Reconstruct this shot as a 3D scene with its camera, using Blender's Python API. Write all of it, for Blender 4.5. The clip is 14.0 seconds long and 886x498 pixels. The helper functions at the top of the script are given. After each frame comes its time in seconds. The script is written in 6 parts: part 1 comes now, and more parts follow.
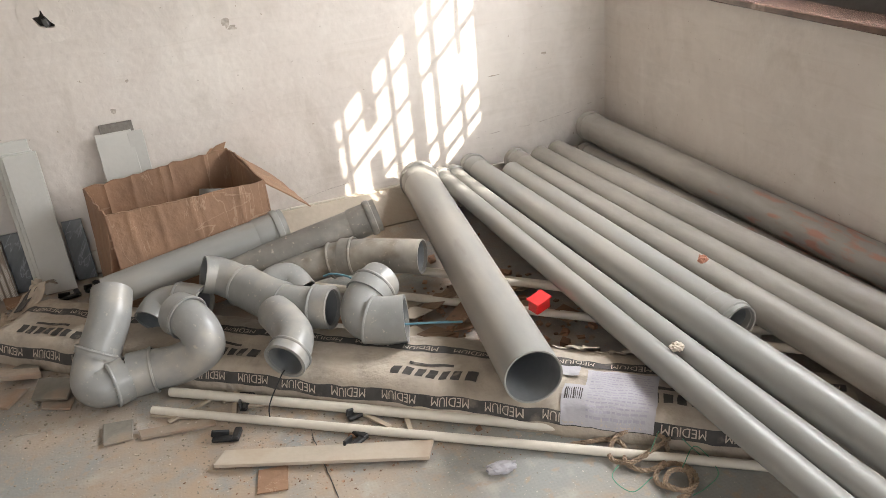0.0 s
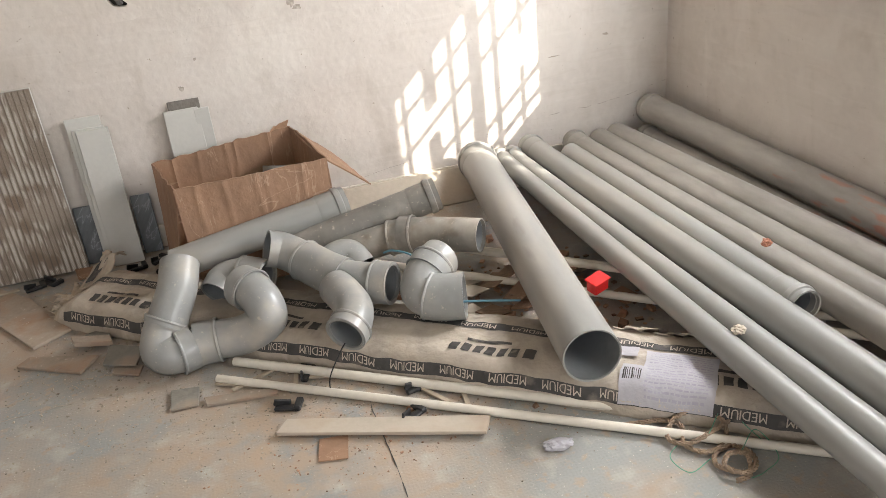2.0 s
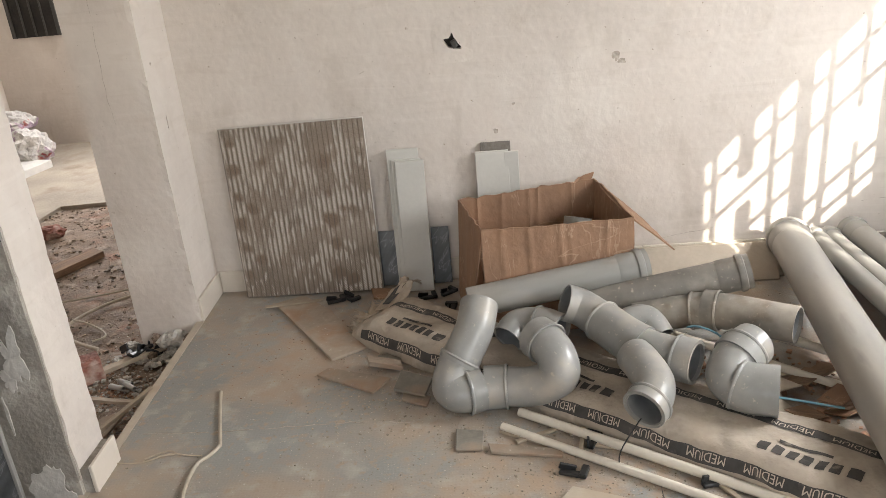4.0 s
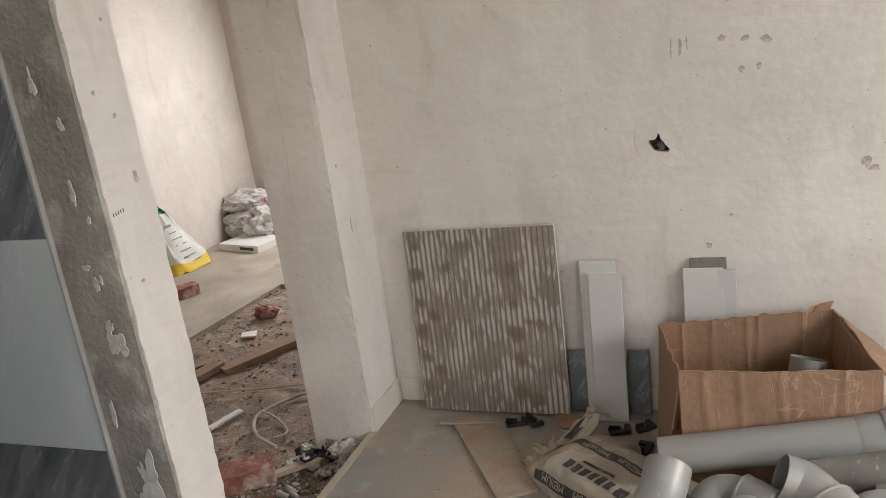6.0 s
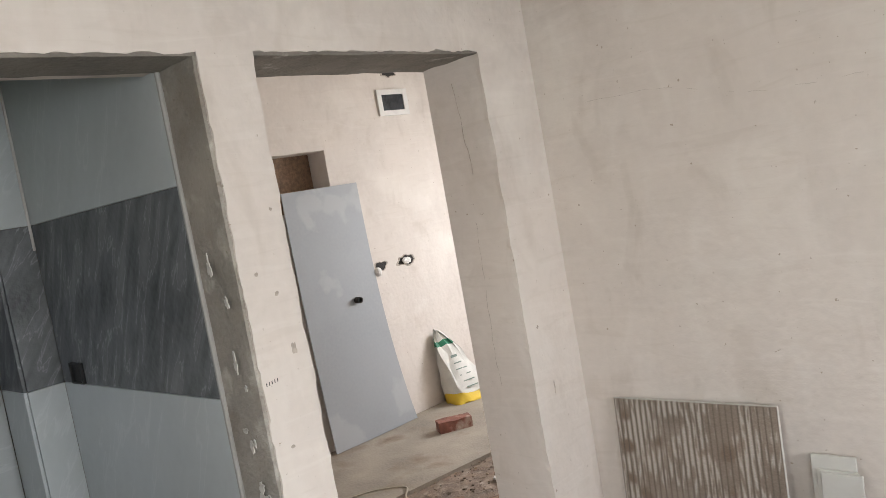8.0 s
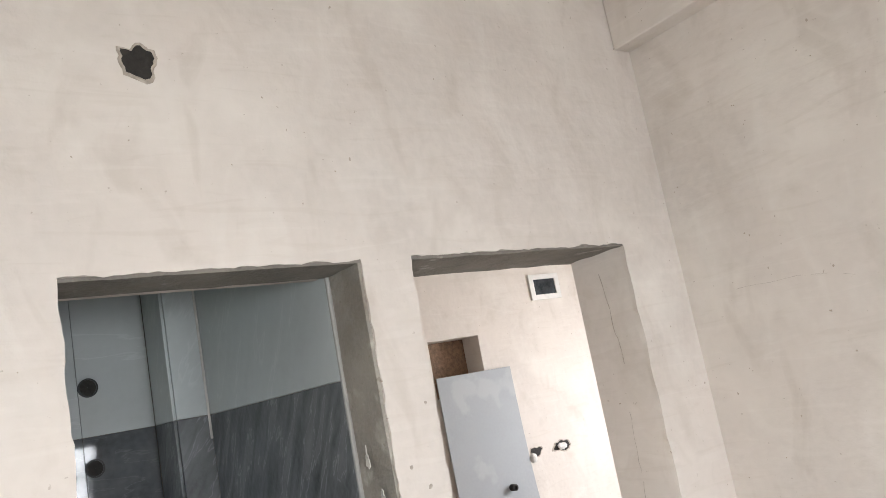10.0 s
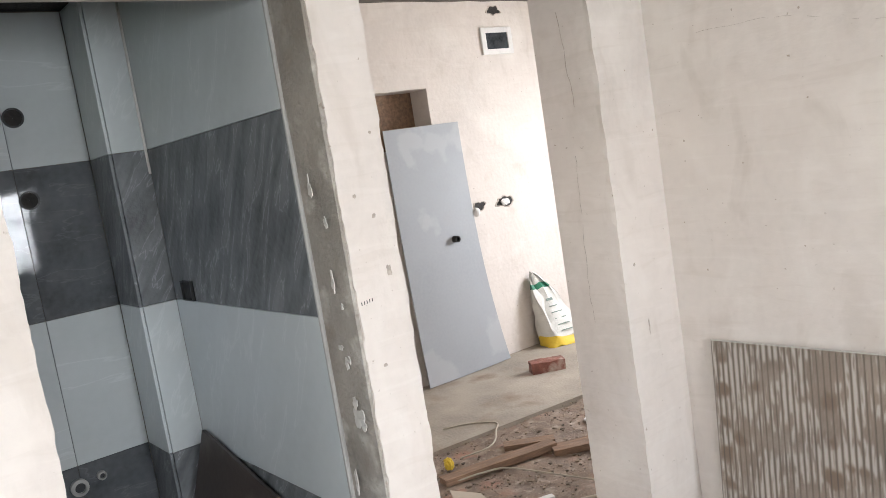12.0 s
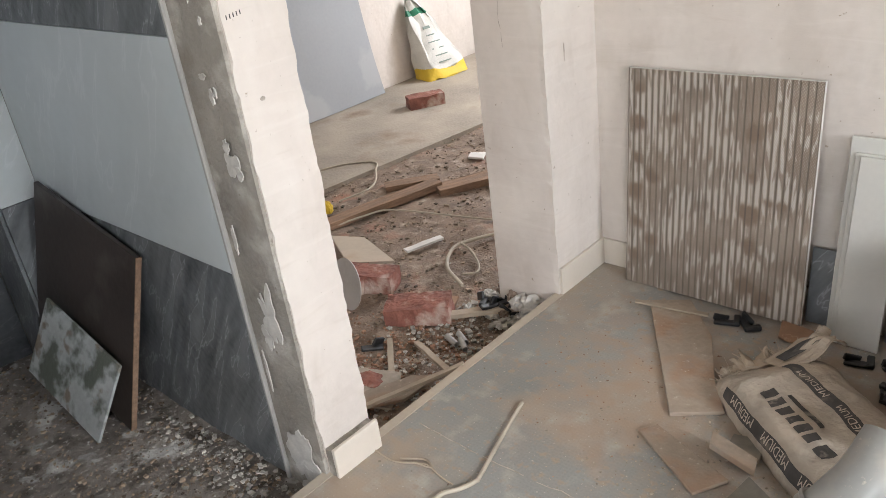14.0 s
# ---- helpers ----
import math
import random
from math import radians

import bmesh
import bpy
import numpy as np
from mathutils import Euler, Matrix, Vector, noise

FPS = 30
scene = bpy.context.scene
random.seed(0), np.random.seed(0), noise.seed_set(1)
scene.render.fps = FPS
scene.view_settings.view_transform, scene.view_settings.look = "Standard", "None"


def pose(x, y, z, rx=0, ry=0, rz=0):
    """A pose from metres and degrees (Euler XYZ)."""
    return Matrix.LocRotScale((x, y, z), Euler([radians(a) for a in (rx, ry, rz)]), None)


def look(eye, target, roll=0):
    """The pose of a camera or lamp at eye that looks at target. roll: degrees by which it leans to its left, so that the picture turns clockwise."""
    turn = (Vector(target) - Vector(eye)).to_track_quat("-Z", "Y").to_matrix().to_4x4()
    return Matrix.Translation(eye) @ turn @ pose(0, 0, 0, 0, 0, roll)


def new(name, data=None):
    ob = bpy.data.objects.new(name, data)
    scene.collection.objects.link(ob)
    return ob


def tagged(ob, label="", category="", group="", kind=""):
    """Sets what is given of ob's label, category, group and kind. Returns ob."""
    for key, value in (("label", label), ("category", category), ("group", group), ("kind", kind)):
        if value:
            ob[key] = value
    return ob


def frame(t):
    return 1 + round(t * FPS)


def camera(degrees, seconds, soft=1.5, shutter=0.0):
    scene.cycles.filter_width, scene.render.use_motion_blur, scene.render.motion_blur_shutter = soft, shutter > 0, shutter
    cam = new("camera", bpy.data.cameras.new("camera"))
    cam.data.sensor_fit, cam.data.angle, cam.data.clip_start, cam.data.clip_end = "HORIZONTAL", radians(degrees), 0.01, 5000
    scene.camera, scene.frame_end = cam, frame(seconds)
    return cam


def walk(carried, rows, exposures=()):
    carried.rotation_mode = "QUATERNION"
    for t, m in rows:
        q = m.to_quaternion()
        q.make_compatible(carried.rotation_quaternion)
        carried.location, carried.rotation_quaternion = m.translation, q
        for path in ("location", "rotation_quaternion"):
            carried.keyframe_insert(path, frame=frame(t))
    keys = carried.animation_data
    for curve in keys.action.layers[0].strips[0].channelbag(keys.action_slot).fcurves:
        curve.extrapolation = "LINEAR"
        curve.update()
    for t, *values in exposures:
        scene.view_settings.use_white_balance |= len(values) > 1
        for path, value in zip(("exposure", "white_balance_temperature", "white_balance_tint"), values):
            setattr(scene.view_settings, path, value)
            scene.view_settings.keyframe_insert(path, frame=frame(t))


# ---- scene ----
cam = camera(57.6, 14.0, 0.5)
PATH = [
    (0, (-0.645, 0.59, 1.426), (-0.113, 2.303, 0.541), -5.8),
    (0.5, (-0.654, 0.589, 1.424), (-0.149, 2.308, 0.533), -6.3),
    (1, (-0.659, 0.586, 1.425), (-0.164, 2.306, 0.533), -6.4),
    (1.5, (-0.68, 0.578, 1.425), (-0.187, 2.299, 0.534), -6.4),
    (2, (-0.683, 0.574, 1.42), (-0.276, 2.309, 0.513), -6.5),
    (2.5, (-0.722, 0.576, 1.441), (-0.481, 2.353, 0.556), -7.2),
    (3, (-0.781, 0.607, 1.452), (-0.751, 2.429, 0.627), -6.8),
    (3.2, (-0.811, 0.623, 1.47), (-0.845, 2.452, 0.66), -6.3),
    (5.3, (-0.926, 0.916, 1.492), (-1.287, 2.757, 0.8), -6.9),
    (5.5, (-0.883, 0.975, 1.502), (-1.338, 2.805, 0.836), -7.3),
    (6, (-0.756, 1.093, 1.53), (-1.468, 2.876, 0.97), -8.0),
    (6.5, (-0.719, 1.213, 1.555), (-1.568, 2.955, 1.06), -6.7),
    (7, (-0.675, 1.374, 1.576), (-1.657, 3.054, 1.117), -6.6),
    (7.5, (-0.584, 1.407, 1.586), (-1.793, 2.95, 1.191), -7.6),
    (8, (-0.357, 1.464, 1.596), (-1.765, 2.877, 1.445), -10.2),
    (8.5, (-0.251, 1.473, 1.648), (-1.740, 2.794, 1.843), -11.8),
    (8.7, (-0.24, 1.46, 1.637), (-1.738, 2.735, 1.995), -11.8),
    (10.8, (-0.311, 1.421, 1.628), (-1.958, 2.52, 1.906), -9.6),
    (11, (-0.319, 1.422, 1.617), (-1.965, 2.54, 1.813), -9.4),
    (11.5, (-0.338, 1.45, 1.578), (-1.947, 2.637, 1.554), -8.6),
    (12, (-0.348, 1.461, 1.538), (-1.924, 2.669, 1.302), -9.0),
    (12.5, (-0.412, 1.486, 1.511), (-1.978, 2.657, 1.09), -9.6),
    (13, (-0.531, 1.538, 1.488), (-2.061, 2.706, 0.945), -9.4),
    (13.5, (-0.654, 1.567, 1.468), (-2.049, 2.805, 0.746), -8.2),
    (14, (-0.713, 1.636, 1.434), (-1.983, 2.896, 0.541), -7.8),
]
EXPOSURES = [(0, 1.16, 6600, 10), (3.2, 1.28, 6650, 10), (5.3, 0.88, 6750, 10), (6.5, 0.86, 6450, 10), (7.5, 0.98, 6400, 10), (8.5, 1.18, 6550, 10), (11.0, 1.50, 6200, 10), (12.5, 1.50, 6250, 10), (14.0, 1.48, 6350, 10)]
walk(cam, [(t, look(eye, target, roll)) for t, eye, target, roll in PATH], EXPOSURES)

# ---- world, sun, daylight and fill lamps ----
SUN = Vector((1.0, -1.1, 0.97)).normalized()
world = bpy.data.worlds.new("sky")
scene.world = world
world.use_nodes = True
wn = world.node_tree.nodes
sky = wn.new("ShaderNodeTexSky")
sky.sky_type, sky.sun_disc = "NISHITA", False
sky.sun_elevation, sky.sun_rotation = math.asin(SUN.z), math.atan2(SUN.x, SUN.y)
wn["Background"].inputs["Strength"].default_value = 0.15
world.node_tree.links.new(sky.outputs[0], wn["Background"].inputs["Color"])


def lamp(name, kind, m, energy, colour=(1, 1, 1), size=None, spread=180):
    d = bpy.data.lights.new(name, kind)
    d.energy, d.color = energy, colour
    if kind == "SUN":
        d.angle = radians(0.45)
    else:
        d.shape, d.size, d.size_y, d.spread = "RECTANGLE", size[0], size[1], radians(spread)
    ob = new(name, d)
    ob.matrix_world = m
    return ob


lamp("sun", "SUN", look(SUN * 8, (0, 0, 0)), 6.0, (1.0, 0.93, 0.82))
# Fill lamp in a wide opening added behind the camera.
lamp("fill_east", "AREA", look((1.425, 0.1, 1.5), (0.0, 0.30, 0.25)), 34, (0.97, 0.98, 1.0), (2.3, 1.05), 150)
# Brightens the north wall from an opening added in the unseen south wall.
lamp("fill_south", "AREA", look((-1.2, -1.56, 1.5), (-1.0, 1.6, 0.2)), 10, (0.97, 0.98, 1.0), (1.8, 1.1))
lamp("daylight_corner", "AREA", look((1.43, 2.729, 1.40), (-0.3, 2.80, 0.35)), 38, (0.97, 0.98, 1.0), (0.85, 0.85), 165)
lamp("daylight_bath", "AREA", look((-3.22, 0.79, 1.75), (-2.95, 2.3, 0.6)), 0.9, (0.97, 0.98, 1.0), (0.45, 0.45), 110)
# Lights room two from a hidden opening added in its north wall.
lamp("fill_room_two", "AREA", look((-3.3, 7.42, 1.5), (-3.6, 5.0, 0.0)), 46, (0.98, 0.98, 1.0), (1.3, 1.2))


# ---- materials ----
def material(name, colour, rough=0.7, metal=0.0, vary=0.12, scale=3.0, grain=60.0, bump=0.15, spots=None, piece=0.0, stretch=None, extra=None):
    """A surface with broad stains, fine grain and relief. spots: (colour, scale, low, high) of dirt laid over it."""
    m = bpy.data.materials.new(name)
    m.use_nodes = True
    n, l = m.node_tree.nodes, m.node_tree.links
    b = n["Principled BSDF"]
    b.inputs["Roughness"].default_value, b.inputs["Metallic"].default_value = rough, metal
    tc = n.new("ShaderNodeTexCoord")
    mp = n.new("ShaderNodeMapping")
    l.new(tc.outputs["Object"], mp.inputs[0])
    if stretch:
        mp.inputs["Scale"].default_value = stretch

    def tex(s, detail=6):
        t = n.new("ShaderNodeTexNoise")
        t.inputs["Scale"].default_value, t.inputs["Detail"].default_value = s, detail
        l.new(mp.outputs[0], t.inputs["Vector"])
        return t.outputs["Fac"]

    def mix(fac, a, c, mode="MIX"):
        x = n.new("ShaderNodeMix")
        x.data_type, x.blend_type = "RGBA", mode
        for sock, v in ((x.inputs["Factor"], fac), (x.inputs["A"], a), (x.inputs["B"], c)):
            if hasattr(v, "links"):
                l.new(v, sock)
            else:
                sock.default_value = v
        return x.outputs["Result"]

    def ramp(fac, lo, hi):
        r = n.new("ShaderNodeMapRange")
        r.inputs["From Min"].default_value, r.inputs["From Max"].default_value = lo, hi
        l.new(fac, r.inputs["Value"])
        return r.outputs[0]

    c = (*colour, 1)
    dark = (*[v * (1 - 2 * vary) for v in colour], 1)
    lite = (*[min(1, v * (1 + vary)) for v in colour], 1)
    big, fine = tex(scale), tex(grain, 4)
    out = mix(ramp(big, 0.3, 0.7), dark, lite)
    out = mix(ramp(fine, 0.25, 0.75), out, mix(0.5, out, c), "MIX")
    out = mix(vary * 1.2, out, mix(1.0, out, fine, "MULTIPLY"))
    for sp in spots or ():
        out = mix(ramp(tex(sp[1], 8), sp[2], sp[3]), out, (*sp[0], 1))
    if piece:
        info = n.new("ShaderNodeObjectInfo")
        hsv = n.new("ShaderNodeHueSaturation")
        mr = n.new("ShaderNodeMapRange")
        mr.inputs["To Min"].default_value, mr.inputs["To Max"].default_value = 1 - piece, 1 + piece
        l.new(info.outputs["Random"], mr.inputs["Value"])
        l.new(mr.outputs[0], hsv.inputs["Value"])
        l.new(out, hsv.inputs["Color"])
        out = hsv.outputs[0]
    if extra:
        out = extra(n, l, mp.outputs[0], mix, ramp, tex, out)
    l.new(out, b.inputs["Base Color"])
    bp = n.new("ShaderNodeBump")
    bp.inputs["Strength"].default_value, bp.inputs["Distance"].default_value = bump, 0.01
    add = n.new("ShaderNodeMath")
    l.new(big, add.inputs[0])
    l.new(fine, add.inputs[1])
    l.new(add.outputs[0], bp.inputs["Height"])
    l.new(bp.outputs[0], b.inputs["Normal"])
    rr = n.new("ShaderNodeMapRange")
    rr.inputs["To Min"].default_value, rr.inputs["To Max"].default_value = max(0.02, rough * 0.6), min(1, rough * 1.35)
    l.new(big, rr.inputs["Value"])
    l.new(rr.outputs[0], b.inputs["Roughness"])
    return m


def veins(strength, colour, scale, turn):
    """Slanting veins of stone."""
    def f(n, l, vec, mix, ramp, tex, out):
        turned = n.new("ShaderNodeMapping")
        turned.inputs["Rotation"].default_value = turn
        l.new(vec, turned.inputs[0])
        mp = n.new("ShaderNodeMapping")
        mp.inputs["Scale"].default_value = (scale * 0.16, scale * 0.5, scale)
        l.new(turned.outputs[0], mp.inputs[0])
        t = n.new("ShaderNodeTexNoise")
        t.inputs["Scale"].default_value, t.inputs["Detail"].default_value, t.inputs["Distortion"].default_value = 2.2, 10, 0.35
        l.new(mp.outputs[0], t.inputs["Vector"])
        out = mix(ramp(t.outputs["Fac"], 0.35, 0.7), out, mix(strength * 0.6, out, (*colour, 1)))
        lines = n.new("ShaderNodeMath")
        lines.operation = "SUBTRACT"
        lines.inputs[1].default_value = 0.56
        l.new(t.outputs["Fac"], lines.inputs[0])
        size = n.new("ShaderNodeMath")
        size.operation = "ABSOLUTE"
        l.new(lines.outputs[0], size.inputs[0])
        return mix(ramp(size.outputs[0], 0.012, 0.0), out, mix(strength, out, (*colour, 1)))
    return f


def trowelled(n, l, vec, mix, ramp, tex, out):
    """Faint trowel sweeps and specks."""
    mp = n.new("ShaderNodeMapping")
    mp.inputs["Scale"].default_value, mp.inputs["Rotation"].default_value = (5, 5, 2.2), (0.0, 0.0, 0)
    l.new(vec, mp.inputs[0])
    t = n.new("ShaderNodeTexNoise")
    t.inputs["Scale"].default_value, t.inputs["Detail"].default_value, t.inputs["Distortion"].default_value = 1.3, 8, 0.8
    l.new(mp.outputs[0], t.inputs["Vector"])
    out = mix(ramp(t.outputs["Fac"], 0.52, 0.75), out, mix(0.35, out, (0.74, 0.70, 0.65, 1)))
    out = mix(ramp(t.outputs["Fac"], 0.42, 0.30), out, mix(0.30, out, (0.46, 0.40, 0.34, 1)))
    m3 = n.new("ShaderNodeMapping")
    m3.inputs["Scale"].default_value, m3.inputs["Rotation"].default_value = (2.2, 2.2, 17), (0.12, 0.12, 0)
    l.new(vec, m3.inputs[0])
    t3 = n.new("ShaderNodeTexNoise")
    t3.inputs["Scale"].default_value, t3.inputs["Detail"].default_value, t3.inputs["Distortion"].default_value = 1.6, 9, 1.2
    l.new(m3.outputs[0], t3.inputs["Vector"])
    out = mix(ramp(t3.outputs["Fac"], 0.56, 0.70), out, mix(0.13, out, (0.80, 0.76, 0.71, 1)))
    out = mix(ramp(t3.outputs["Fac"], 0.42, 0.32), out, mix(0.12, out, (0.44, 0.37, 0.30, 1)))
    return mix(ramp(tex(55, 2), 0.73, 0.78), out, (0.40, 0.34, 0.28, 1))


def dust_dimple_shade(n, l, vec, mix, ramp, tex, out):
    """Brown dust lying in drifts round the pile, and the screed's fine dimples, their shade painted as darker dots."""
    cells = n.new("ShaderNodeTexVoronoi")
    cells.inputs["Scale"].default_value, cells.inputs["Randomness"].default_value = 95, 0.25
    l.new(vec, cells.inputs["Vector"])
    out = mix(ramp(cells.outputs["Distance"], 0.45, 0.15), out, mix(0.12, out, (0.16, 0.15, 0.14, 1)))
    broken = tex(13, 10)
    for x, y, r, c in ((-0.654, 2.49, 0.75, (0.40, 0.295, 0.21)), (-1.6, 3.35, 0.60, (0.385, 0.285, 0.21)), (-1.171, 3.522, 0.55, (0.30, 0.235, 0.18)), (0.061, 2.777, 0.55, (0.27, 0.19, 0.135)), (-2.12, 2.62, 0.30, (0.40, 0.31, 0.23))):
        d = n.new("ShaderNodeVectorMath")
        d.operation = "DISTANCE"
        d.inputs[1].default_value = (x, y, 0)
        l.new(vec, d.inputs[0])
        k = n.new("ShaderNodeMath")
        k.operation = "MULTIPLY"
        l.new(ramp(d.outputs["Value"], r, r * 0.25), k.inputs[0])
        l.new(ramp(broken, 0.40, 0.60), k.inputs[1])
        out = mix(k.outputs[0], out, mix(0.8, out, (*c, 1)))
    return out


def creased(n, l, vec, mix, ramp, tex, out):
    """Pale crease lines where the board was bent."""
    for turn, s in (((0, 0.2, 0), (7, 7, 0.9)), ((0, 0.9, 0.3), (0.9, 0.9, 3))):
        mp = n.new("ShaderNodeMapping")
        mp.inputs["Rotation"].default_value, mp.inputs["Scale"].default_value = turn, s
        l.new(vec, mp.inputs[0])
        t = n.new("ShaderNodeTexNoise")
        t.inputs["Scale"].default_value, t.inputs["Detail"].default_value, t.inputs["Distortion"].default_value = 1.5, 5, 0.6
        l.new(mp.outputs[0], t.inputs["Vector"])
        size = n.new("ShaderNodeMath")
        size.operation = "COMPARE"
        size.inputs[1].default_value, size.inputs[2].default_value = 0.53, 0.0045
        l.new(t.outputs["Fac"], size.inputs[0])
        out = mix(size.outputs[0], out, mix(0.36, out, (0.50, 0.35, 0.24, 1)))
    return out


PLASTER = material("cream plaster", (0.66, 0.60, 0.545), 0.9, vary=0.06, scale=1.6, grain=35, bump=0.27, extra=trowelled,
                   spots=[((0.52, 0.46, 0.40), 5.0, 0.62, 0.85), ((0.73, 0.68, 0.62), 2.2, 0.55, 0.8)])
CEMENT_PALE = material("pale cement render", (0.335, 0.305, 0.265), 0.92, vary=0.16, scale=6, grain=70, bump=0.8,
                       spots=[((0.44, 0.41, 0.365), 9, 0.55, 0.66), ((0.235, 0.205, 0.172), 5, 0.56, 0.70), ((0.25, 0.215, 0.18), 55, 0.64, 0.72)])
CEIL = material("ceiling plaster", (0.66, 0.60, 0.53), 0.9, vary=0.06, scale=1.5, grain=30, bump=0.1)
CEMENT = material("grey cement", (0.24, 0.217, 0.187), 0.9, vary=0.22, scale=5, grain=70, bump=0.5,
                  spots=[((0.42, 0.39, 0.345), 12, 0.62, 0.72), ((0.15, 0.135, 0.12), 8, 0.58, 0.75)])
FLOOR = material("dusty grey screed", (0.305, 0.305, 0.288), 0.8, vary=0.10, scale=2.4, grain=140, bump=0.16,
                 spots=[((0.375, 0.31, 0.248), 2.6, 0.45, 0.62), ((0.41, 0.385, 0.345), 9, 0.54, 0.70), ((0.36, 0.265, 0.195), 4.2, 0.61, 0.74), ((0.36, 0.285, 0.22), 28, 0.56, 0.68), ((0.27, 0.23, 0.19), 150, 0.68, 0.74), ((0.50, 0.45, 0.39), 120, 0.65, 0.70)], extra=dust_dimple_shade)
SOIL = material("brown rubble soil", (0.33, 0.245, 0.185), 0.95, vary=0.26, scale=9, grain=110, bump=1.0,
                spots=[((0.42, 0.345, 0.275), 14, 0.54, 0.70), ((0.16, 0.105, 0.075), 11, 0.60, 0.76), ((0.36, 0.20, 0.14), 5, 0.56, 0.70), ((0.46, 0.40, 0.33), 75, 0.64, 0.72)])
SLAB = material("rough concrete slab", (0.42, 0.365, 0.30), 0.92, vary=0.18, scale=3, grain=60, bump=0.4,
                spots=[((0.25, 0.19, 0.14), 4, 0.55, 0.75)])
BATHFLOOR = material("muddy cement floor", (0.31, 0.272, 0.238), 0.9, vary=0.3, scale=4, grain=50, bump=1.0,
                     spots=[((0.56, 0.54, 0.51), 7, 0.58, 0.64), ((0.11, 0.09, 0.073), 12, 0.54, 0.66), ((0.45, 0.42, 0.38), 60, 0.60, 0.68)])
SLATE = material("dark slate tile", (0.135, 0.144, 0.152), 0.42, vary=0.25, scale=5, grain=40, bump=0.25,
                 extra=veins(0.75, (0.36, 0.375, 0.385), 9.0, (0, 0.95, 0)))
WHITETILE = material("white marbled tile", (0.56, 0.60, 0.605), 0.38, vary=0.05, scale=2, grain=30, bump=0.03,
                     extra=veins(0.18, (0.85, 0.86, 0.87), 4.0, (0, 0.95, 0)))
SLATE_GLOSS = material("polished slate tile", (0.115, 0.122, 0.13), 0.04, vary=0.25, scale=5, grain=40, bump=0.01,
                       extra=veins(0.25, (0.24, 0.25, 0.26), 9.0, (0.95, 0, 0)))
WHITE_GLOSS = material("polished white tile", (0.50, 0.53, 0.53), 0.08, vary=0.05, scale=2, grain=30, bump=0.01,
                       extra=veins(0.18, (0.85, 0.86, 0.87), 4.0, (0.95, 0, 0)))
for tile in (SLATE_GLOSS, WHITE_GLOSS):
    tile.node_tree.nodes["Principled BSDF"].inputs["Specular IOR Level"].default_value = 0.22
SKIRT = material("cream skirting tile", (0.66, 0.60, 0.52), 0.4, vary=0.05, scale=4, bump=0.05, piece=0.04)
TRIM = material("grey edge trim", (0.42, 0.41, 0.39), 0.5, vary=0.1, scale=6, bump=0.1)
PVC = material("grey pvc", (0.295, 0.289, 0.27), 0.46, vary=0.09, scale=5, grain=30, bump=0.05, piece=0.06, stretch=(1, 1, 0.25),
               spots=[((0.41, 0.355, 0.29), 3, 0.46, 0.66), ((0.24, 0.222, 0.197), 15, 0.62, 0.74)])
PVC_BEND = material("clean grey pvc", (0.295, 0.295, 0.281), 0.34, vary=0.10, scale=6, grain=40, bump=0.05, piece=0.06,
                    spots=[((0.41, 0.37, 0.315), 7, 0.52, 0.74), ((0.45, 0.40, 0.34), 70, 0.64, 0.74)])
PVC_DUSTY = material("dusty grey pvc", (0.325, 0.30, 0.268), 0.55, vary=0.13, scale=5, grain=40, bump=0.1, piece=0.05, stretch=(1, 1, 0.3),
                     spots=[((0.43, 0.385, 0.33), 4, 0.48, 0.75)])


def red_smears(n, l, vec, mix, ramp, tex, out):
    """Broken smears of red primer along one stretch of a pipe."""
    tc = n.new("ShaderNodeTexCoord")
    d = n.new("ShaderNodeSeparateXYZ")
    l.new(tc.outputs["Object"], d.inputs[0])
    last = d.outputs[2]
    for kind, v in (("SUBTRACT", 1.42), ("ABSOLUTE", 0.0), ("MULTIPLY", -0.32)):
        k = n.new("ShaderNodeMath")
        k.operation = kind
        k.inputs[1].default_value = v
        l.new(last, k.inputs[0])
        last = k.outputs[0]
    k = n.new("ShaderNodeMath")
    k.operation = "ADD"
    l.new(last, k.inputs[0])
    l.new(tex(34, 10), k.inputs[1])
    return mix(ramp(k.outputs[0], 0.475, 0.60), out, mix(0.62, out, (0.40, 0.13, 0.085, 1)))


PVC_RED = material("dusty grey pvc smeared with red", (0.325, 0.30, 0.268), 0.55, vary=0.13, scale=5, grain=40, bump=0.1, piece=0.05, stretch=(1, 1, 0.3),
                   spots=[((0.43, 0.385, 0.33), 4, 0.48, 0.75)], extra=red_smears)
# Same plastic as the pipes, darkened to paint the shade inside their bores.
PVC_IN = material("shaded pvc bore", (0.23, 0.238, 0.242), 0.75, vary=0.1, scale=4, bump=0.04)
PVC_OLD = material("stained grey pvc", (0.245, 0.227, 0.20), 0.5, vary=0.2, scale=7, grain=30, bump=0.1,
                   spots=[((0.15, 0.105, 0.07), 9, 0.56, 0.70), ((0.36, 0.325, 0.275), 6, 0.53, 0.68), ((0.40, 0.35, 0.29), 60, 0.63, 0.72)])
CARD = material("brown cardboard", (0.315, 0.185, 0.113), 0.85, vary=0.12, scale=9, grain=28, bump=0.4, extra=creased,
                spots=[((0.27, 0.16, 0.095), 4, 0.6, 0.8)])
CARD_IN = material("cardboard inside", (0.27, 0.15, 0.085), 0.9, vary=0.1, scale=6, grain=120, bump=0.15)
